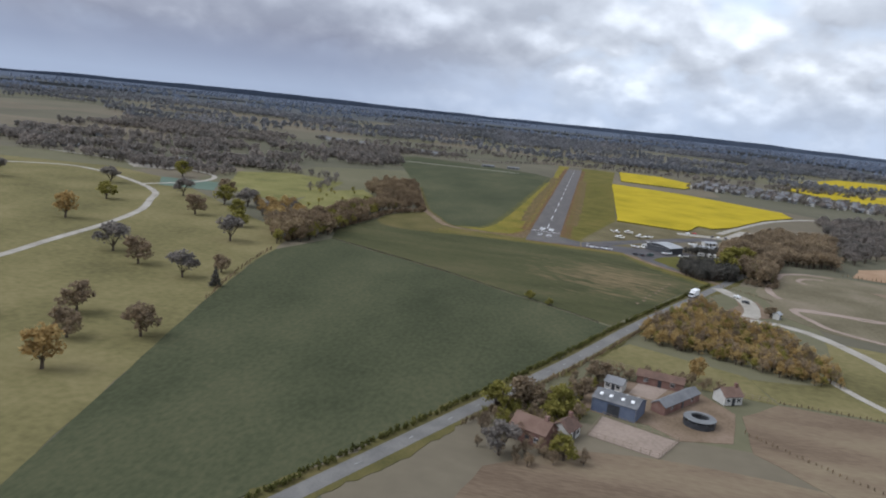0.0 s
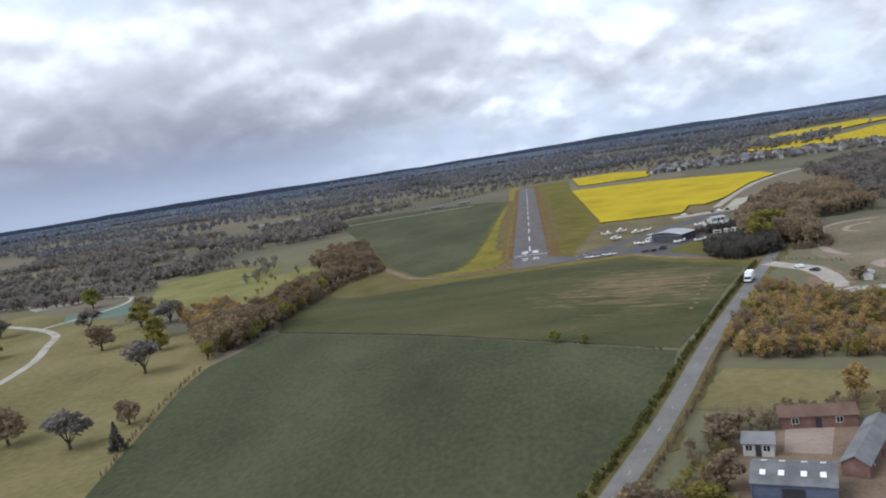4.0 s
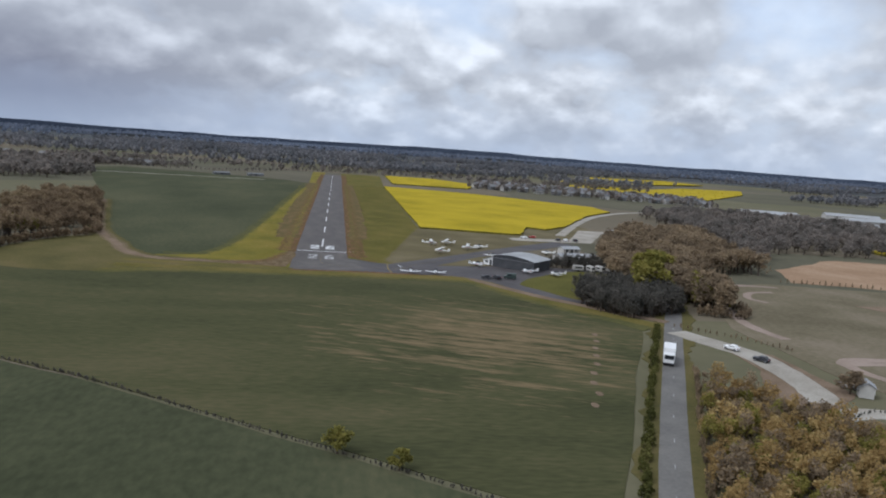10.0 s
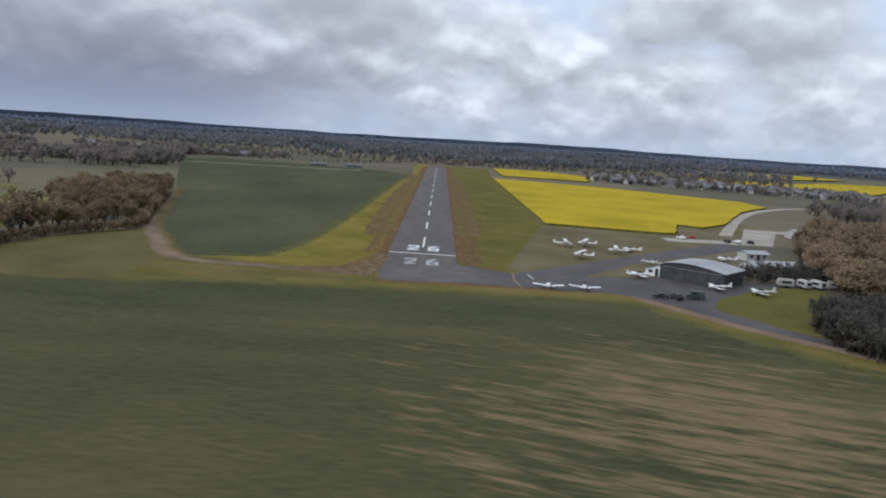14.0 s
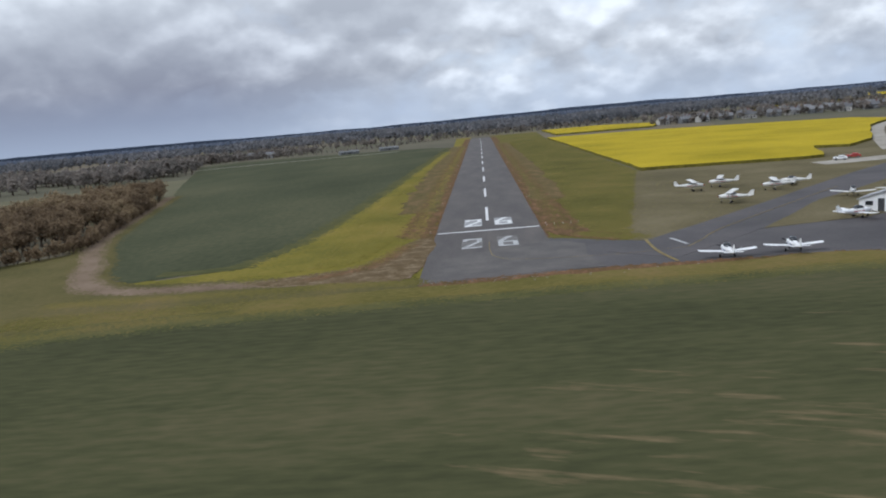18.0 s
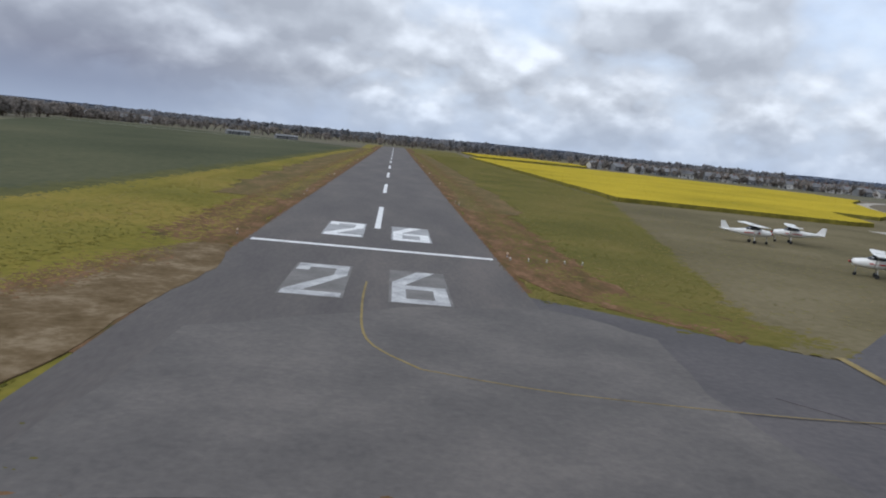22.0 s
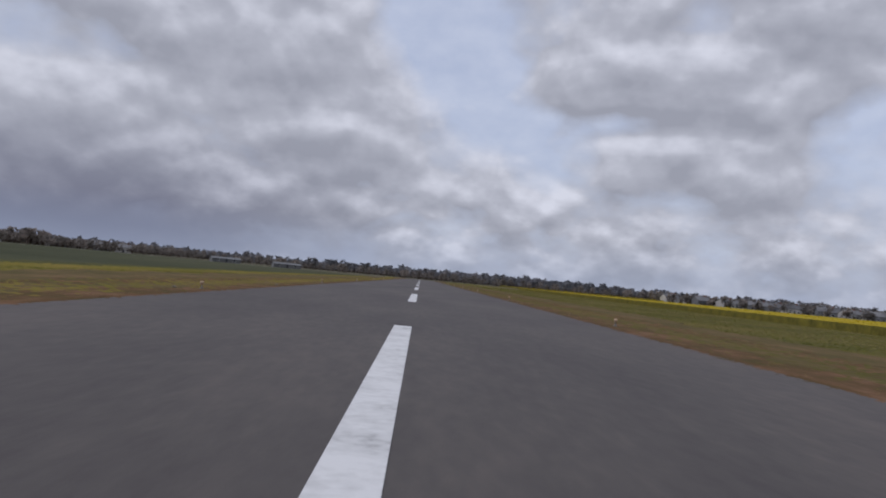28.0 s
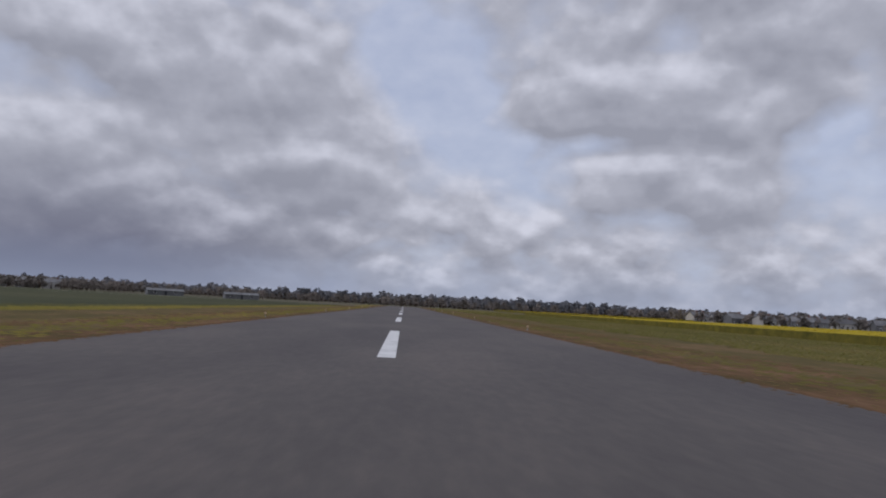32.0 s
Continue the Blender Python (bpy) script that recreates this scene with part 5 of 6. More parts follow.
# ---- vehicles ----
def car(name, label, paint_mat, kind="car"):
    root = empty(name, None, label, "van" if kind == "van" else "car", "parked cars")
    h = 1.3 if kind == "car" else 1.9
    w, L = (0.78, 3.5) if kind == "car" else (0.85, 4.0)
    bm = boxes((-w, -L / 2, 0.32, w, L / 2, 0.88 if kind == "car" else 1.1), bev=0.12)
    part("body", bm, paint_mat, root)
    bm = bmesh.new()
    y0, y1 = (-L * 0.36, L * 0.2) if kind == "car" else (-L * 0.49, L * 0.3)
    zb, inset = (0.86, 0.45) if kind == "car" else (1.08, 0.12)
    lo = [bm.verts.new(p) for p in ((-w * 0.95, y0, zb), (w * 0.95, y0, zb), (w * 0.95, y1, zb), (-w * 0.95, y1, zb))]
    hi = [bm.verts.new(p) for p in ((-w * 0.78, y0 + inset * 0.6, h), (w * 0.78, y0 + inset * 0.6, h), (w * 0.78, y1 - inset, h), (-w * 0.78, y1 - inset, h))]
    bm.faces.new(hi)
    bm.faces.new(lo[::-1])
    for i in range(4):
        bm.faces.new((lo[i], lo[(i + 1) % 4], hi[(i + 1) % 4], hi[i]))
    part("cabin", bm, paint_mat, root)
    for s in (-1, 1):
        part("side_window", boxes((min(s * w * 0.80, s * w * 0.92), y1 - 1.6, zb + 0.1, max(s * w * 0.80, s * w * 0.92), y1 - 0.5, h - 0.22)), DARKGLASS, root)
        for y in (-L * 0.31, L * 0.31):
            wh = part("wheel", wheel(bmesh.new(), s * (w - 0.08), y, 0.32, 0.2), RUBBER, root)
            part("hub_cap", wheel(bmesh.new(), s * (w + 0.01), y, 0.18, 0.06), METAL, wh).location.z = 0.14
        part("headlight", boxes((s * w * 0.72 - 0.14, L / 2 - 0.04, 0.62, s * w * 0.72 + 0.14, L / 2 + 0.015, 0.78)), METAL, root)
        part("tail_light", boxes((s * w * 0.78 - 0.1, -L / 2 - 0.015, 0.66, s * w * 0.78 + 0.1, -L / 2 + 0.04, 0.84)), REDPAINT, root)
    part("windscreen", boxes((-w * 0.72, y1 - inset * 0.62, zb + 0.12, w * 0.72, y1 - inset * 0.35, h - 0.14)), DARKGLASS, root)
    return root


van = car("van", "green van parked on the apron", GREENPAINT, "van")
van.matrix_basis = pose(62.2, -40.5, 0.06, 0, 0, 80)
dark = car("car", "dark car parked on the apron", DARKPAINT)
dark.matrix_basis = pose(54.0, -42.0, 0.06, 0, 0, 75)
copy_thing(dark, pose(57.6, -41.8, 0.06, 0, 0, 20))
red = car("car", "red car parked at the edge of the grass", REDPAINT)
red.matrix_basis = pose(100.5, 78.5, 0.10, 0, 0, 70)
white_car = car("car", "white car parked at the edge of the grass", WHITE)
white_car.matrix_basis = pose(95.4, 75.0, 0.10, 0, 0, 65)
copy_thing(white_car, pose(106.2, -148.5, 0.09, 0, 0, 60))
for i, (src, x, y, w) in enumerate(((dark, 112, 73, 5), (white_car, 116, 73.5, 5), (dark, 121, 74, 5), (red, 158, 122, 0), (white_car, 164, 122, 0), (dark, 170, 122, 0), (white_car, 178, 123, 0), (dark, 98, -131, 40), (white_car, 96, -122, 30))):
    ob = copy_thing(src, pose(x, y, 0.11, 0, 0, w))
    tagged(ob, {dark: "dark car in the gravel car park", white_car: "white car on pale gravel", red: "red car in the gravel car park"}[src])

truck = empty("lorry", pose(75.4, -133.5, 0.115, 0, 0, 155), "white box lorry on the country road", "lorry")
part("cab", boxes((-1.1, 2.2, 0.6, 1.1, 3.9, 2.6), bev=0.12), WHITE, truck)
part("cargo_box", boxes((-1.2, -3.6, 0.9, 1.2, 2.0, 3.4), bev=0.04), WHITE, truck)
part("chassis", boxes((-0.5, -3.5, 0.55, 0.5, 3.6, 0.85)), DARKPAINT, truck)
part("windscreen", boxes((-0.95, 3.86, 1.5, 0.95, 3.94, 2.35)), DARKGLASS, truck)
part("bumper", boxes((-1.1, 3.85, 0.45, 1.1, 4.0, 0.75), bev=0.03), DARKPAINT, truck)
for s in (-1, 1):
    for y in (2.9, -1.6, -2.7):
        part("wheel", wheel(bmesh.new(), s * 0.95, y, 0.48, 0.28), RUBBER, truck)
    part("wing_mirror", boxes((s * 1.25 - 0.06, 3.5, 1.6, s * 1.25 + 0.06, 3.6, 2.1)), DARKPAINT, truck)


# ---- buildings ----
def gable(bm, x0, y0, x1, y1, z0, z1, over=0.3, thick=0.15):
    """Two roof slopes with the ridge along x."""
    ym = (y0 + y1) / 2
    for ya, s in ((y0 - over, 1), (y1 + over, -1)):
        k = over * (z1 - z0) / (ym - y0)
        p = [(x0 - over, ya, z0 - k), (x1 + over, ya, z0 - k), (x1 + over, ym, z1), (x0 - over, ym, z1)]
        lo = [bm.verts.new(q) for q in p]
        hi = [bm.verts.new((q[0], q[1], q[2] + thick)) for q in p]
        bm.faces.new(hi)
        bm.faces.new(lo[::-1])
        for i in range(4):
            bm.faces.new((lo[i], lo[(i + 1) % 4], hi[(i + 1) % 4], hi[i]))
    bmesh.ops.recalc_face_normals(bm, faces=bm.faces)
    return bm


def gable_walls(bm, x0, y0, x1, y1, z, zr, t=0.25):
    ym = (y0 + y1) / 2
    box(bm, x0, y0, 0, x1, y0 + t, z)
    box(bm, x0, y1 - t, 0, x1, y1, z)
    for xa in (x0, x1 - t):
        prof = [(y0 + t, 0), (y1 - t, 0), (y1 - t, z), (ym, zr - 0.1), (y0 + t, z)]
        a = [bm.verts.new((xa, y, q)) for y, q in prof]
        b = [bm.verts.new((xa + t, y, q)) for y, q in prof]
        bm.faces.new(a)
        bm.faces.new(b[::-1])
        for i in range(5):
            bm.faces.new((a[i], b[i], b[(i + 1) % 5], a[(i + 1) % 5]))
    bmesh.ops.recalc_face_normals(bm, faces=bm.faces)
    return bm


def house(label, L=9.0, W=6.5, eave=4.6, top=7.0, wall=PALEWALL, roof=TILEROOF, chimney=True, group="houses"):
    root = empty("house", None, label, "house", group)
    wl_ = part("wall", gable_walls(bmesh.new(), -L / 2, -W / 2, L / 2, W / 2, eave, top), wall, root)
    rf = part("roof", gable(bmesh.new(), -L / 2, -W / 2, L / 2, W / 2, eave, top), roof, root)
    if chimney:
        part("chimney", boxes((L * 0.28, -0.4, top - 0.6, L * 0.28 + 0.9, 0.4, top + 1.1)), BRICKWALL, rf)
    floors = (0.9, 3.0) if eave > 3.5 else (0.9,)
    for s, y in ((-1, -W / 2), (1, W / 2)):
        for z in floors:
            for x in (-L * 0.3, L * 0.27):
                wn_ = part("window", boxes((x - 0.62, y - 0.06, z, x + 0.62, y + 0.06, z + 1.2)), WHITE, root, "white framed window")
                for dxx in (-0.29, 0.29):
                    part("pane", boxes((x + dxx - 0.25, y - 0.075, z + 0.08, x + dxx + 0.25, y + 0.075, z + 1.12)), DARKGLASS, wn_)
    part("door", boxes((-0.5, -W / 2 - 0.06, 0, 0.5, -W / 2 + 0.05, 2.05)), DARKPAINT, root)
    return root


farmhouse = house("brick farmhouse with brown tiled roof behind a hedge", 9, 6, 3.4, 5.6, BRICKWALL, TILEROOF)
farmhouse.matrix_basis = pose(18.5, -314, 0.07, 0, 0, -25)
cottage = house("low white-walled cottage with brown roof", 6, 5, 2.6, 4.4, PALEWALL, TILEROOF, group="farm houses")
cottage.matrix_basis = pose(25.5, -309, 0.07, 0, 0, 65)
stable = house("long low stable with red-brown tiled roof", 13, 4.2, 2.4, 3.7, BRICKWALL, TILEROOF, False, "stables")
stable.matrix_basis = pose(51, -261.5, 0.08, 0, 0, -10)
wing = house("long dark-roofed stable wing", 19, 4.0, 2.3, 3.5, BRICKWALL, SLATE, False, "stables")
wing.matrix_basis = pose(54, -276, 0.09, 0, 0, 56)
yardhouse = house("small white farm office with grey roof", 5, 4, 2.4, 3.6, PALEWALL, SLATE, False, "farm houses")
yardhouse.matrix_basis = pose(38, -271, 0.09, 0, 0, -20)
cot2 = copy_thing(cottage, pose(69, -266, 0.09, 0, 0, 30))

barn = empty("barn", pose(38.4, -287.6, 0.09, 0, 0, -20), "blue-grey clad barn with skylights in a grey roof", "barn")
part("wall", gable_walls(bmesh.new(), -5.8, -4.2, 5.8, 4.2, 3.6, 5.0), BARNBLUE, barn)
roof = part("roof", gable(bmesh.new(), -5.8, -4.2, 5.8, 4.2, 3.6, 5.0, 0.25), SLATE, barn)
for x in (-4.2, -1.6, 1.5, 4.1):
    for s in (-1, 1):
        bm = bmesh.new()
        box(bm, x - 0.42, -0.55, 0.0, x + 0.42, 0.55, 0.06)
        bmesh.ops.rotate(bm, verts=bm.verts, cent=(0, 0, 0), matrix=Matrix.Rotation(math.atan2(1.4, 4.2) * -s, 3, "X"))
        bmesh.ops.translate(bm, verts=bm.verts, vec=(0, s * 2.1, 4.47))
        part("skylight", bm, WHITE, roof, "pale translucent skylight")
part("barn_door", boxes((-1.6, -4.28, 0, 1.6, -4.18, 3.0)), DARKPAINT, barn)
for x in (-5.8, 5.8):
    part("downpipe", tube(bmesh.new(), (x, -4.3, 0), (x, -4.3, 3.5), 0.06), METAL, barn)

silo = empty("feed_silo", pose(58.6, -269, 0.09), "white domed feed silo in the farmyard", "silo")
bm = bmesh.new()
bmesh.ops.create_cone(bm, cap_ends=True, segments=20, radius1=0.95, radius2=0.95, depth=1.8, matrix=Matrix.Translation((0, 0, 1.5)))
part("tank", bm, WHITE, silo, smooth=False)
bm = bmesh.new()
bmesh.ops.create_uvsphere(bm, u_segments=20, v_segments=8, radius=0.95, matrix=Matrix.LocRotScale((0, 0, 2.4), None, (1, 1, 0.6)))
part("dome", bm, WHITE, silo, smooth=True)
for i in range(4):
    w = i * math.pi / 2 + 0.4
    part("leg", tube(bmesh.new(), (math.cos(w) * 0.75, math.sin(w) * 0.75, 0), (math.cos(w) * 0.75, math.sin(w) * 0.75, 0.8), 0.06), METAL, silo)

pen = empty("horse_walker", pose(58.8, -287.2, 0.09), "round horse walker with a grey ring roof", "horse walker")
for nm, r0, r1, z0, z1, mt in (("ring_roof", 2.3, 4.1, 1.9, 2.05, GREYSHEET), ("outer_fence", 3.85, 4.0, 0.0, 1.4, DARKPAINT), ("inner_fence", 2.4, 2.52, 0.0, 1.5, DARKPAINT)):
    bm = bmesh.new()
    n = 28
    rr = [[bm.verts.new((math.cos(2 * math.pi * i / n) * r, math.sin(2 * math.pi * i / n) * r, z)) for i in range(n)] for r, z in ((r0, z0), (r1, z0), (r1, z1), (r0, z1 + (0.35 if nm == "ring_roof" else 0)))]
    for a, b in zip(rr, rr[1:] + rr[:1]):
        for i in range(n):
            bm.faces.new((a[i], a[(i + 1) % n], b[(i + 1) % n], b[i]))
    bmesh.ops.recalc_face_normals(bm, faces=bm.faces)
    part(nm, bm, mt, pen)
for i in range(10):
    w = 2 * math.pi * i / 10
    part("post", tube(bmesh.new(), (math.cos(w) * 3.92, math.sin(w) * 3.92, 0), (math.cos(w) * 3.92, math.sin(w) * 3.92, 1.95), 0.06), METAL, pen)


def fence(label, line, gap=2.2, h=1.2):
    root = empty("rail_fence", Matrix.Translation((*line[0], 0.08)), label, "fence", "farm fences")
    x0, y0 = line[0]
    pm = None
    for a, b in zip(line, line[1:]):
        n = max(1, round(math.hypot(b[0] - a[0], b[1] - a[1]) / gap))
        for i in range(n):
            x, y = a[0] + (b[0] - a[0]) * i / n - x0, a[1] + (b[1] - a[1]) * i / n - y0
            if pm is None:
                o = part("post", boxes((-0.06, -0.06, 0, 0.06, 0.06, h + 0.1)), WOOD, root)
                pm = o.data
            else:
                share("post", pm, root, Matrix.Translation((x, y, 0)))
        for z in (0.55, h):
            part("rail", tube(bmesh.new(), (a[0] - x0, a[1] - y0, z), (b[0] - x0, b[1] - y0, z), 0.045, 4), WOOD, root)
    return root


mass("farm_shrubs", stand([(4, -306), (14, -290), (30, -268), (34, -272), (26, -290), (14, -304)], 3.2, 2.0, 4.0, 71), SHRUB, BARK, LEAF_GREEN, "olive shrubs round the farmhouse")
mass("farm_trees", stand([(30, -262), (44, -254), (66, -252), (70, -262), (60, -260), (44, -259)], 4.0, 2.5, 4.5, 72), SHRUB, BARK, LEAF_BROWN, "bare brown trees round the stables")
mass("farm_shrubs", stand([(6, -322), (16, -322), (34, -316), (32, -322), (14, -332)], 3.6, 2.0, 4.0, 73), SHRUB, BARK, LEAF_BROWN, "brown shrubs behind the farmhouse")
fence("weathered wooden fence round the sand arena", [(34.6, -292.5), (52.4, -300.7), (47, -312), (31, -306), (34.6, -292.5)])
fence("weathered wooden fence along the paddock", [(36, -249), (58, -257), (83, -261)])

hangar = empty("hangar", pose(61.6, -14.4, 0.06, 0, 0, -42), "dark-walled aircraft hangar with a pale low arched roof", "hangar")
HL, HW = 16.8, 12.5


def arc_z(x):
    return 3.6 + 1.1 * math.sin(math.pi * min(max(x / HL, 0), 1) ** 0.82) ** 0.85


bm = bmesh.new()
box(bm, 0, 0.25, 0, 0.25, HW - 0.25, 3.66)
box(bm, HL - 0.25, 0.25, 0, HL, HW - 0.25, 3.66)
for y in (0, HW - 0.25):
    prof = [(0, 0)] + [(HL * i / 14, arc_z(HL * i / 14) - 0.03) for i in range(15)] + [(HL, 0)]
    a = [bm.verts.new((x, y, z)) for x, z in prof]
    b = [bm.verts.new((x, y + 0.25, z)) for x, z in prof]
    bm.faces.new(a)
    bm.faces.new(b[::-1])
    for i in range(len(prof)):
        bm.faces.new((a[i], b[i], b[(i + 1) % len(prof)], a[(i + 1) % len(prof)]))
bmesh.ops.recalc_face_normals(bm, faces=bm.faces)
part("wall", bm, HANGAR_WALL, hangar)
sheet_n = 12
for i in range(sheet_n):
    bm = bmesh.new()
    y0, y1 = -0.35 + (HW + 0.7) * i / sheet_n, -0.35 + (HW + 0.7) * (i + 1) / sheet_n - 0.04
    ring = None
    for k in range(17):
        x = -0.35 + (HL + 0.7) * k / 16
        z = arc_z(x) - (0.08 if k in (0, 16) else 0)
        q = [bm.verts.new((x, y0, z)), bm.verts.new((x, y1, z)), bm.verts.new((x, y1, z + 0.1)), bm.verts.new((x, y0, z + 0.1))]
        if ring:
            for n_ in range(4):
                bm.faces.new((ring[n_], ring[(n_ + 1) % 4], q[(n_ + 1) % 4], q[n_]))
        else:
            bm.faces.new(q)
        ring = q
    bm.faces.new(ring[::-1])
    bmesh.ops.recalc_face_normals(bm, faces=bm.faces)
    part("roof_panel", bm, HANGAR_ROOF, hangar, "pale grey roof sheet" if i == 0 else "")
for i in range(5):
    x = 0.9 + i * 3.0
    part("sliding_door", boxes((x, -0.08 - 0.05 * (i % 2), 0.05, x + 2.9, -0.02 - 0.05 * (i % 2), 3.1)), HANGAR_WALL, hangar)
part("door_rail", boxes((0.5, -0.2, 3.15, HL - 0.5, -0.02, 3.3)), METAL, hangar)

annex = empty("hangar_annex", pose(61.6, -14.4, 0.06, 0, 0, -42), "white lean-to annex against the hangar wall", "annex", "airfield buildings")


def lean(x0, z0, x1, z1, y0, y1, base=None, thick=0.12):
    """A sloping slab or, down to a base, a wedge of wall."""
    bm = bmesh.new()
    prof = [(x0, z0), (x1, z1), (x1, z1 - thick if base is None else base), (x0, z0 - thick if base is None else base)]
    a = [bm.verts.new((x, y0, z)) for x, z in prof]
    b = [bm.verts.new((x, y1, z)) for x, z in prof]
    bm.faces.new(a)
    bm.faces.new(b[::-1])
    for i in range(4):
        bm.faces.new((a[i], b[i], b[(i + 1) % 4], a[(i + 1) % 4]))
    bmesh.ops.recalc_face_normals(bm, faces=bm.faces)
    return bm


part("wall", lean(-4.2, 1.9, -0.03, 3.3, 0.5, 7.0, 0.0), WHITE, annex, "white painted wall")
part("roof", lean(-4.5, 1.9, -0.03, 3.42, 0.2, 7.3), HANGAR_ROOF, annex)
part("door", boxes((-1.5, 0.44, 0.03, -0.6, 0.5, 2.05)), HANGAR_WALL, annex)
part("window", boxes((-3.3, 0.46, 0.9, -2.2, 0.5, 1.6)), DARKGLASS, annex)
for x, y, L, W, z, zr, w, lb in ((98, 2, 16, 8, 2.8, 3.8, 12, "long low airfield building with pale roof"), (104, 30, 8, 5, 2.2, 3.0, 15, "small pale airfield shed by the car park"), (158, 104, 18, 8, 2.8, 3.8, 10, "pale-roofed shed among bare trees")):
    h_ = house(lb, L, W, z, zr, HANGAR_WALL if "dark" in lb else PALEWALL, HANGAR_ROOF, False, "airfield buildings")
    h_.matrix_basis = pose(x, y, 0.06, 0, 0, w)
for x, y, w in ((98.5, -82, 20), (106.5, -153, 60)):
    hut = house("small white hut beside the lane", 3.2, 2.6, 2.2, 3.0, PALEWALL, HANGAR_ROOF, False, "huts")
    hut.matrix_basis = pose(x, y, 0.09, 0, 0, w)


def caravan(label, mat):
    root = empty("caravan", None, label, "caravan", "caravans by the trees")
    part("body", boxes((-0.95, -2.0, 0.4, 0.95, 2.0, 2.2), bev=0.25), mat, root)
    for s in (-1, 1):
        part("window", boxes((min(s * 0.93, s * 0.97), -1.2, 1.2, max(s * 0.93, s * 0.97), 1.2, 1.75)), DARKGLASS, root)
        part("wheel", wheel(bmesh.new(), s * 0.82, -0.1, 0.32, 0.18), RUBBER, root)
    part("end_window", boxes((-0.6, -2.03, 1.2, 0.6, -1.98, 1.8)), DARKGLASS, root)
    part("drawbar", boxes((-0.05, 1.95, 0.38, 0.05, 3.0, 0.46)), METAL, root)
    part("jockey_wheel", tube(bmesh.new(), (0, 2.9, 0.0), (0, 2.9, 0.5), 0.05), METAL, root)
    return root


VAN_HOME = caravan("pale caravan parked before dark trees", PALEWALL)
VAN_HOME.matrix_basis = pose(93.0, -17.2, 0.08, 0, 0, 82)
for x, y, w in ((97.6, -17.6, 12), (101.4, -17.0, 20), (106.0, -16.8, 75)):
    copy_thing(VAN_HOME, pose(x, y, 0.08, 0, 0, w))

# distant suburb, works and farm sheds
HP = [house("distant pale house with slate roof", 9, 7, 3.4, 5.4, PALEWALL, SLATE, True, "distant houses"), house("distant grey house with slate roof", 10, 7, 3.4, 5.6, GREYSHEET, SLATE, True, "distant houses")]
rngh = random.Random(5)
spots = []
for r in range(4):
    for i in range(15):
        spots.append((150 + i * 15.5 + r * 9 + rngh.uniform(-2, 2), 505 + r * 30 - i * 5.5 + rngh.uniform(-4, 4), rngh.uniform(-25, 25)))
for i in range(12):
    spots.append((-190 - i * 17 + rngh.uniform(-4, 4), 545 + i * 6 + rngh.uniform(-8, 8), rngh.uniform(-30, 30)))
for i, (x, y, w) in enumerate(spots):
    if i < 2:
        HP[i].matrix_basis = pose(x, y, 0, 0, 0, w)
    else:
        copy_thing(HP[i % 2], pose(x, y, 0, 0, 0, w))
works = house("long pale-roofed works building far off", 46, 16, 4.5, 6.5, PALEWALL, HANGAR_ROOF, False, "works buildings")
works.matrix_basis = pose(372, 322, 0, 0, 0, -15)
for x, y, w in ((352, 215, -10), (410, 228, -14), (445, 300, 5), (470, 350, -20), (500, 240, -8)):
    copy_thing(works, pose(x, y, 0, 0, 0, w))
shed = house("low grey farm shed beyond the wheat", 15, 6, 2.0, 2.9, GREYSHEET, GREYSHEET, False, "farm sheds")
shed.matrix_basis = pose(-104, 462, 0, 0, 0, 28)
copy_thing(shed, pose(-74, 476, 0, 0, 0, 22))
for x, y, w in ((-500, 250, 10), (-330, 130, 30), (-395, 150, -15), (-318, 88, 12), (-440, 130, 40), (-540, 130, 5)):
    copy_thing(shed, pose(x, y, 0, 0, 0, w))
mass("suburb_trees", [(x + rngh.uniform(-9, 9), y + rngh.uniform(-12, 12), rngh.uniform(4, 7.5), 1.2) for x, y, w in spots for _ in range(7)], FARP, BARK, LEAF_OLIVE, "bare garden trees among the houses")
mass("rubble_scrub", stand([(-352, 70), (-300, 52), (-290, 100), (-330, 120)], 7, 2, 4, 61), FARP, BARK, LEAF_OLIVE, "scrub among pale rubble")

# ---- runway furniture and grass ----
MARK = None
for i in range(12):
    for s in (-1, 1):
        y = 2 + i * 46
        if MARK is None:
            MARK = empty("edge_marker", pose(s * 10.4, y, 0.08), "small faded orange runway edge marker on a stem", "runway light", "runway edge lights")
            bm = bmesh.new()
            bmesh.ops.create_cone(bm, cap_ends=True, segments=10, radius1=0.09, radius2=0.09, depth=0.06, matrix=Matrix.Translation((0, 0, 0.03)))
            part("base", bm, METAL, MARK)
            part("stem", tube(bmesh.new(), (0, 0, 0.05), (0, 0, 0.24), 0.03), METAL, MARK)
            bm = bmesh.new()
            bmesh.ops.create_uvsphere(bm, u_segments=10, v_segments=6, radius=0.10, matrix=Matrix.Translation((0, 0, 0.30)))
            part("lens", bm, MARKER, MARK, smooth=True)
        else:
            copy_thing(MARK, pose(s * 10.4, y, 0.08))


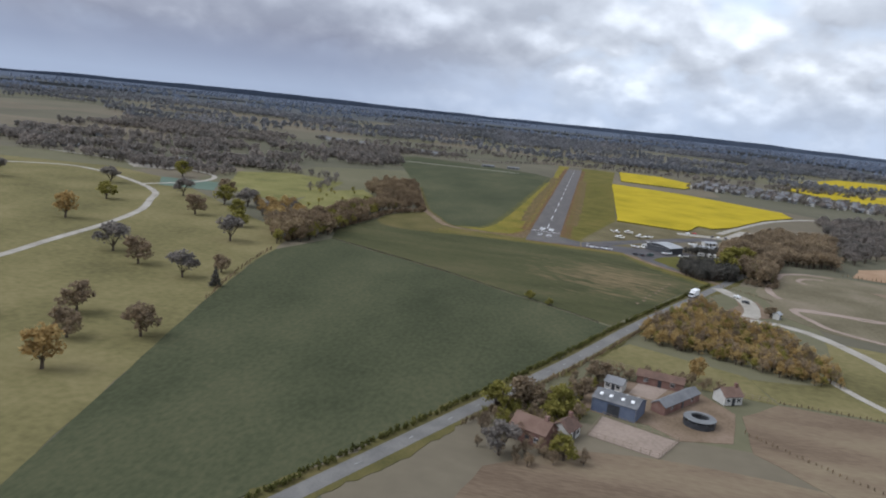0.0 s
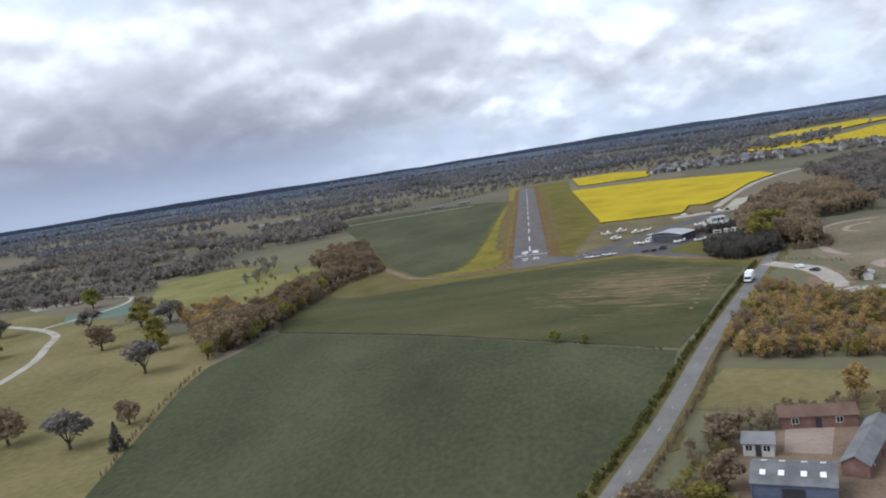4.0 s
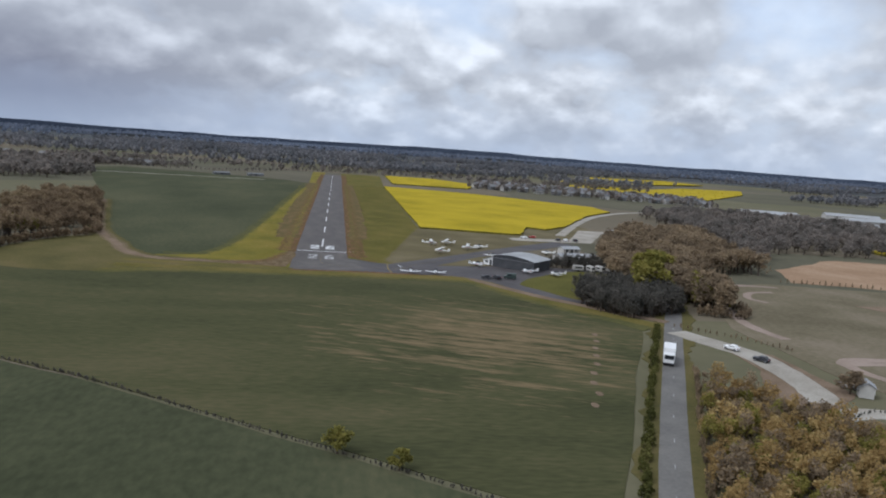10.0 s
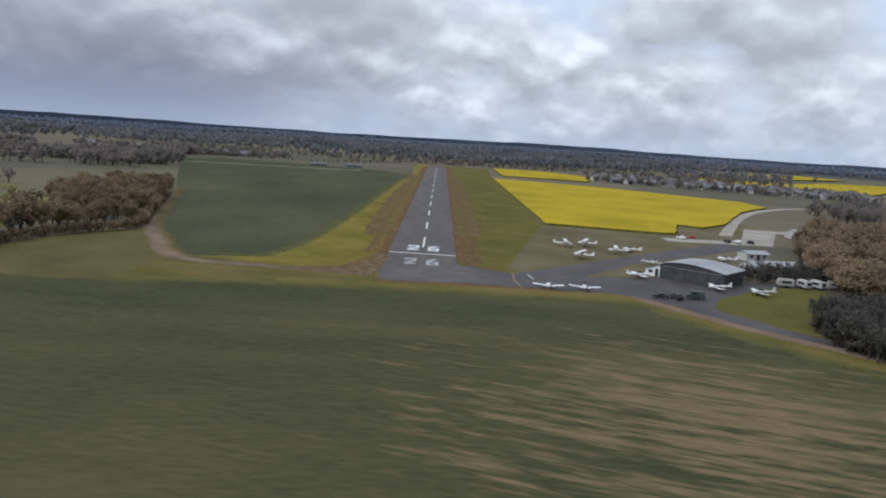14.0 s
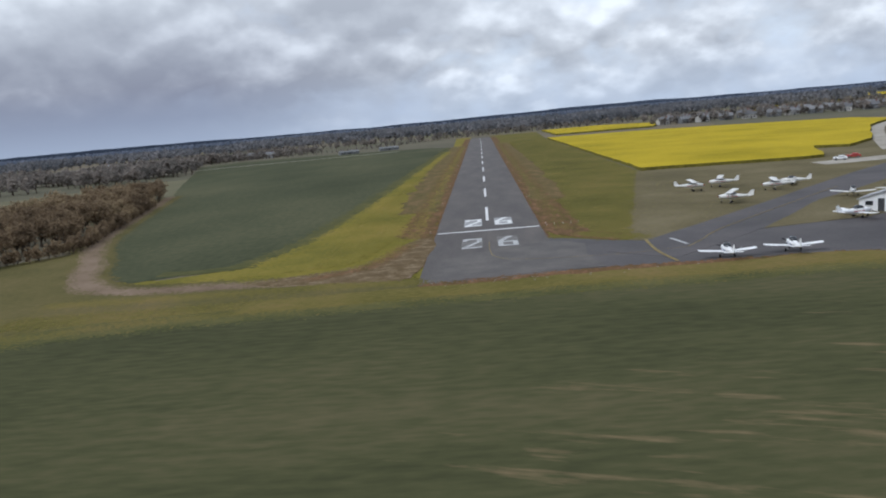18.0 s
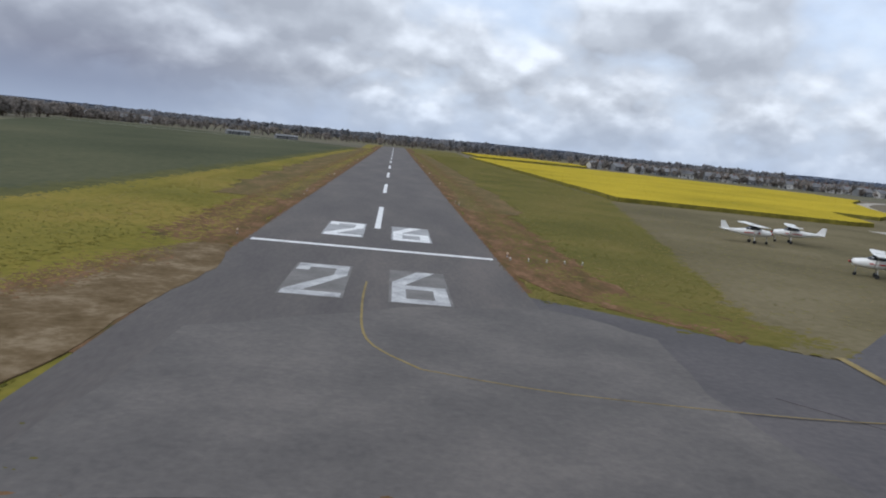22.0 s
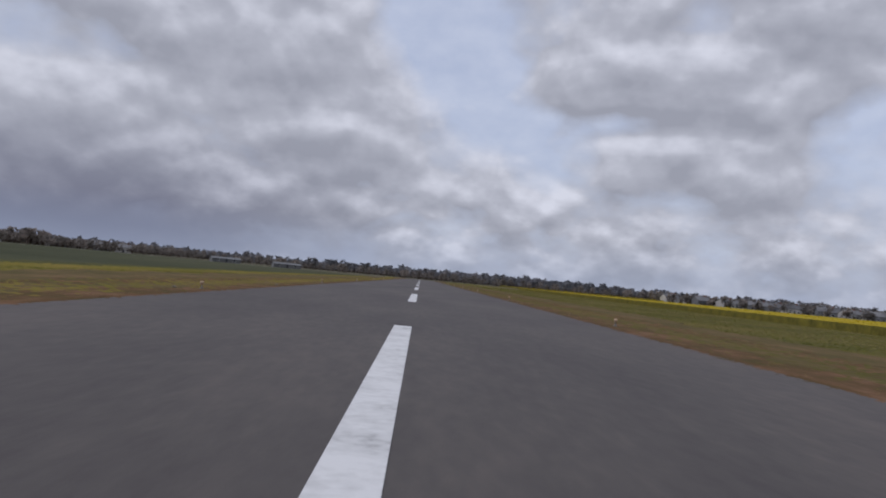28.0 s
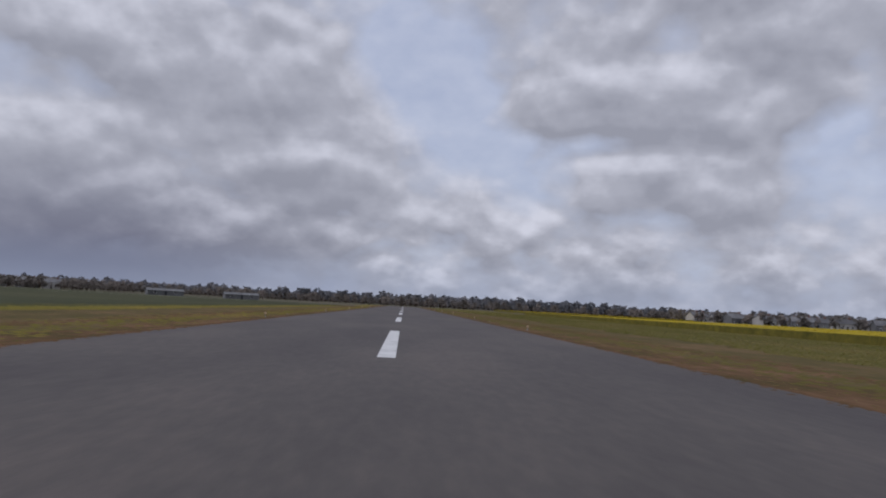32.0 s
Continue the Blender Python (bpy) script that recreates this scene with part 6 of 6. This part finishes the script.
BAR = None
for i in range(5):
    m = pose(10.4 + 1.45 * i, 0.5 + 0.2 * i, 0.09)
    if BAR is None:
        BAR = empty("threshold_light", m, "small white lamp in a row beside the threshold", "runway light", "threshold lights")
        bm = bmesh.new()
        bmesh.ops.create_cone(bm, cap_ends=True, segments=12, radius1=0.10, radius2=0.08, depth=0.06, matrix=Matrix.Translation((0, 0, 0.03)))
        part("base", bm, CONCRETE_STONE, BAR)
        part("stem", tube(bmesh.new(), (0, 0, 0.05), (0, 0, 0.13), 0.025), METAL, BAR)
        bm = bmesh.new()
        bmesh.ops.create_uvsphere(bm, u_segments=12, v_segments=8, radius=0.06, matrix=Matrix.Translation((0, 0, 0.17)))
        part("lens", bm, LAMP_GLASS, BAR, smooth=True)
    else:
        copy_thing(BAR, m)


def grass(name, x0, x1, y0, y1, n, h, seed, label):
    rng = np.random.default_rng(seed)
    u = rng.random(n) ** 1.3
    xs = x0 + (x1 - x0) * u
    ys = rng.uniform(y0, y1, n)
    keep = np.array([noise.noise((float(a) * 0.15, float(b) * 0.15, 3.0)) > -0.6 for a, b in zip(xs, ys)])
    xs, ys = xs[keep], ys[keep]
    n = len(xs)
    w = rng.uniform(0, 3.14, n)
    s = rng.uniform(0.015, 0.05, n)
    hh = h * rng.uniform(0.4, 1.3, n)
    v = np.zeros((n, 4, 3))
    for k, (a, b) in enumerate(((-1, 0), (1, 0), (0.7, 1), (-0.4, 1))):
        v[:, k, 0] = xs + np.cos(w) * s * a + b * rng.normal(0, 0.12, n)
        v[:, k, 1] = ys + np.sin(w) * s * a + b * rng.normal(0, 0.12, n)
        v[:, k, 2] = 0.06 + b * hh
    me = arrays_mesh(name, v.reshape(-1, 3), np.arange(4 * n).reshape(-1, 4), [GRASSBLADE])
    return tagged(new(name, me), label, "grass", kind="stuff")


def fringe(name, line, spread, n, mat, z, label, size=0.3, seed=5):
    """Low clumps that scatter across the border of two surfaces."""
    rng = np.random.default_rng(seed)
    pl = np.array(smooth_line(line, 6))
    seg = np.hypot(*(pl[1:] - pl[:-1]).T)
    which = rng.choice(len(seg), n, p=seg / seg.sum())
    mid = pl[which] + (pl[which + 1] - pl[which]) * rng.random((n, 1)) + rng.normal(0, spread, (n, 2))
    r = size * rng.uniform(0.4, 1.5, n)
    turn = rng.uniform(0, 6.3, n)
    v = np.zeros((n, 6, 3))
    for k in range(5):
        w = turn + k * 1.2566
        rr = r * rng.uniform(0.6, 1.3, n)
        v[:, k, 0], v[:, k, 1], v[:, k, 2] = mid[:, 0] + np.cos(w) * rr * 1.5, mid[:, 1] + np.sin(w) * rr, z - 0.03
    v[:, 5, :2], v[:, 5, 2] = mid, z + 0.08 * r
    base = (np.arange(n) * 6)[:, None, None]
    tri = base + np.array([(k, (k + 1) % 5, 5) for k in range(5)])[None]
    me = bpy.data.meshes.new(name)
    me.from_pydata(v.reshape(-1, 3).tolist(), [], tri.reshape(-1, 3).tolist())
    me.materials.append(mat)
    me.shade_smooth()
    return tagged(new(name, me), label, "grass", kind="stuff")


TRACKSIDE = [(-30, -33), (-52, -31), (-64, -20), (-72, -2), (-86, 28), (-104, 90), (-121, 153)]
for side in (-2.8, 2.8):
    lft_, rgt_ = strip_points(smooth_line(TRACKSIDE, 6), abs(side))
    fringe("track_clumps", lft_[::3] if side < 0 else rgt_[::3], 0.8, 7000, MARGIN_THIN, 0.112, "grass clumps along the earth track", 0.26, 30 + int(side))
fringe("margin_clumps", [(-60, -47), (-40, -46.5), (-22, -46)], 2.2, 9000, MARGIN, 0.112, "yellow grass clumps on the field margin", 0.2, 40)
LOWER = [(-61, -57), (-52, -53.5), (-40, -50.5), (-10, -48.0), (24, -47.2), (47, -48.2), (58, -68), (74, -90)]
fringe("margin_clumps", LOWER, 1.3, 26000, MARGIN, 0.13, "grass clumps fading into the wheat", 0.15, 1)
fringe("wheat_clumps", [(x, y - 2.4) for x, y in LOWER], 1.2, 26000, WHEAT_EDGE, 0.12, "thin wheat clumps at the field edge", 0.15, 2)
fringe("verge_clumps", [(-39, -17.5), (-33.5, 11), (-29.5, 100), (-28.5, 152), (-23.5, 345)], 1.2, 14000, WHEAT_EDGE, 0.082, "thin wheat clumps along the verge", 0.4, 3)
fringe("verge_clumps", [(-36.5, -18), (-30.5, 11), (-26.5, 100), (-25.5, 152), (-20.5, 345)], 1.0, 14000, VERGE_PORT, 0.085, "yellow grass clumps along the wheat", 0.4, 4)
for s, mat, z in ((-1, VERGE_PORT, 0.09), (1, VERGE, 0.09)):
    fringe("moss_clumps", [(s * 14.5, -6), (s * 14.4, 100), (s * 14.2, 400)], 0.7, 9000, MOSS, z, "brown moss clumps in the grass", 0.3, 6 + s)
    fringe("verge_clumps", [(s * 13.4, -6), (s * 13.4, 100), (s * 13.2, 400)], 1.1, 11000, mat, z, "grass clumps in the brown moss", 0.28, 9 + s)
    fringe("moss_clumps", [(s * 9.5, -12), (s * 9.5, 100), (s * 9.45, 400)], 0.14, 7000, MOSS, 0.105, "brown moss creeping over the asphalt edge", 0.14, 12 + s)
fringe("corner_clumps", [(-36, -29.5), (-28, -28), (-20, -25.5), (-16.5, -18), (-14.5, -4)], 1.1, 8000, VERGE_PORT, 0.115, "grass clumps in stony soil", 0.17, 15)
fringe("corner_clumps", [(-60, -37), (-40, -38), (-20, -38.5), (-9, -40)], 1.2, 9000, MARGIN, 0.115, "grass clumps in stony soil", 0.17, 16)
fringe("corner_clumps", [(-25, -33), (-17.5, -26), (-13.5, -10)], 0.9, 4500, MOSS, 0.118, "rusty moss clumps on stony soil", 0.17, 17)
fringe("end_clumps", [(-9, -44.6), (12, -43.3), (46, -44.4)], 0.7, 7000, MARGIN, 0.125, "grass clumps along the brown pavement end", 0.13, 18)
fringe("end_clumps", [(-9, -41.6), (12, -40.2), (46, -41.6)], 0.5, 1600, MOSS, 0.112, "brown moss clumps on the pavement end", 0.22, 19)
fringe("verge_clumps", [(15, -11.5), (19.5, -16.5), (22.5, -19.0)], 1.1, 3500, VERGE, 0.095, "grass clumps at the end of the brown moss", 0.2, 51)
fringe("bay_clumps", [(22, -21.5), (34, 36), (46, 93)], 0.5, 2500, BAY, 0.08, "dry grass clumps at the parking grass edge", 0.3, 20)
grass("grass", 9.9, 47, -15, 420, 90000, 0.03, 1, "short tufts of yellow-green grass by the runway")
grass("grass", -9.9, -27, -40, 420, 60000, 0.03, 2, "short tufts of yellow-green grass by the runway")
grass("grass", -60, 48, -50, -43.5, 14000, 0.06, 3, "rough grass along the field margin")
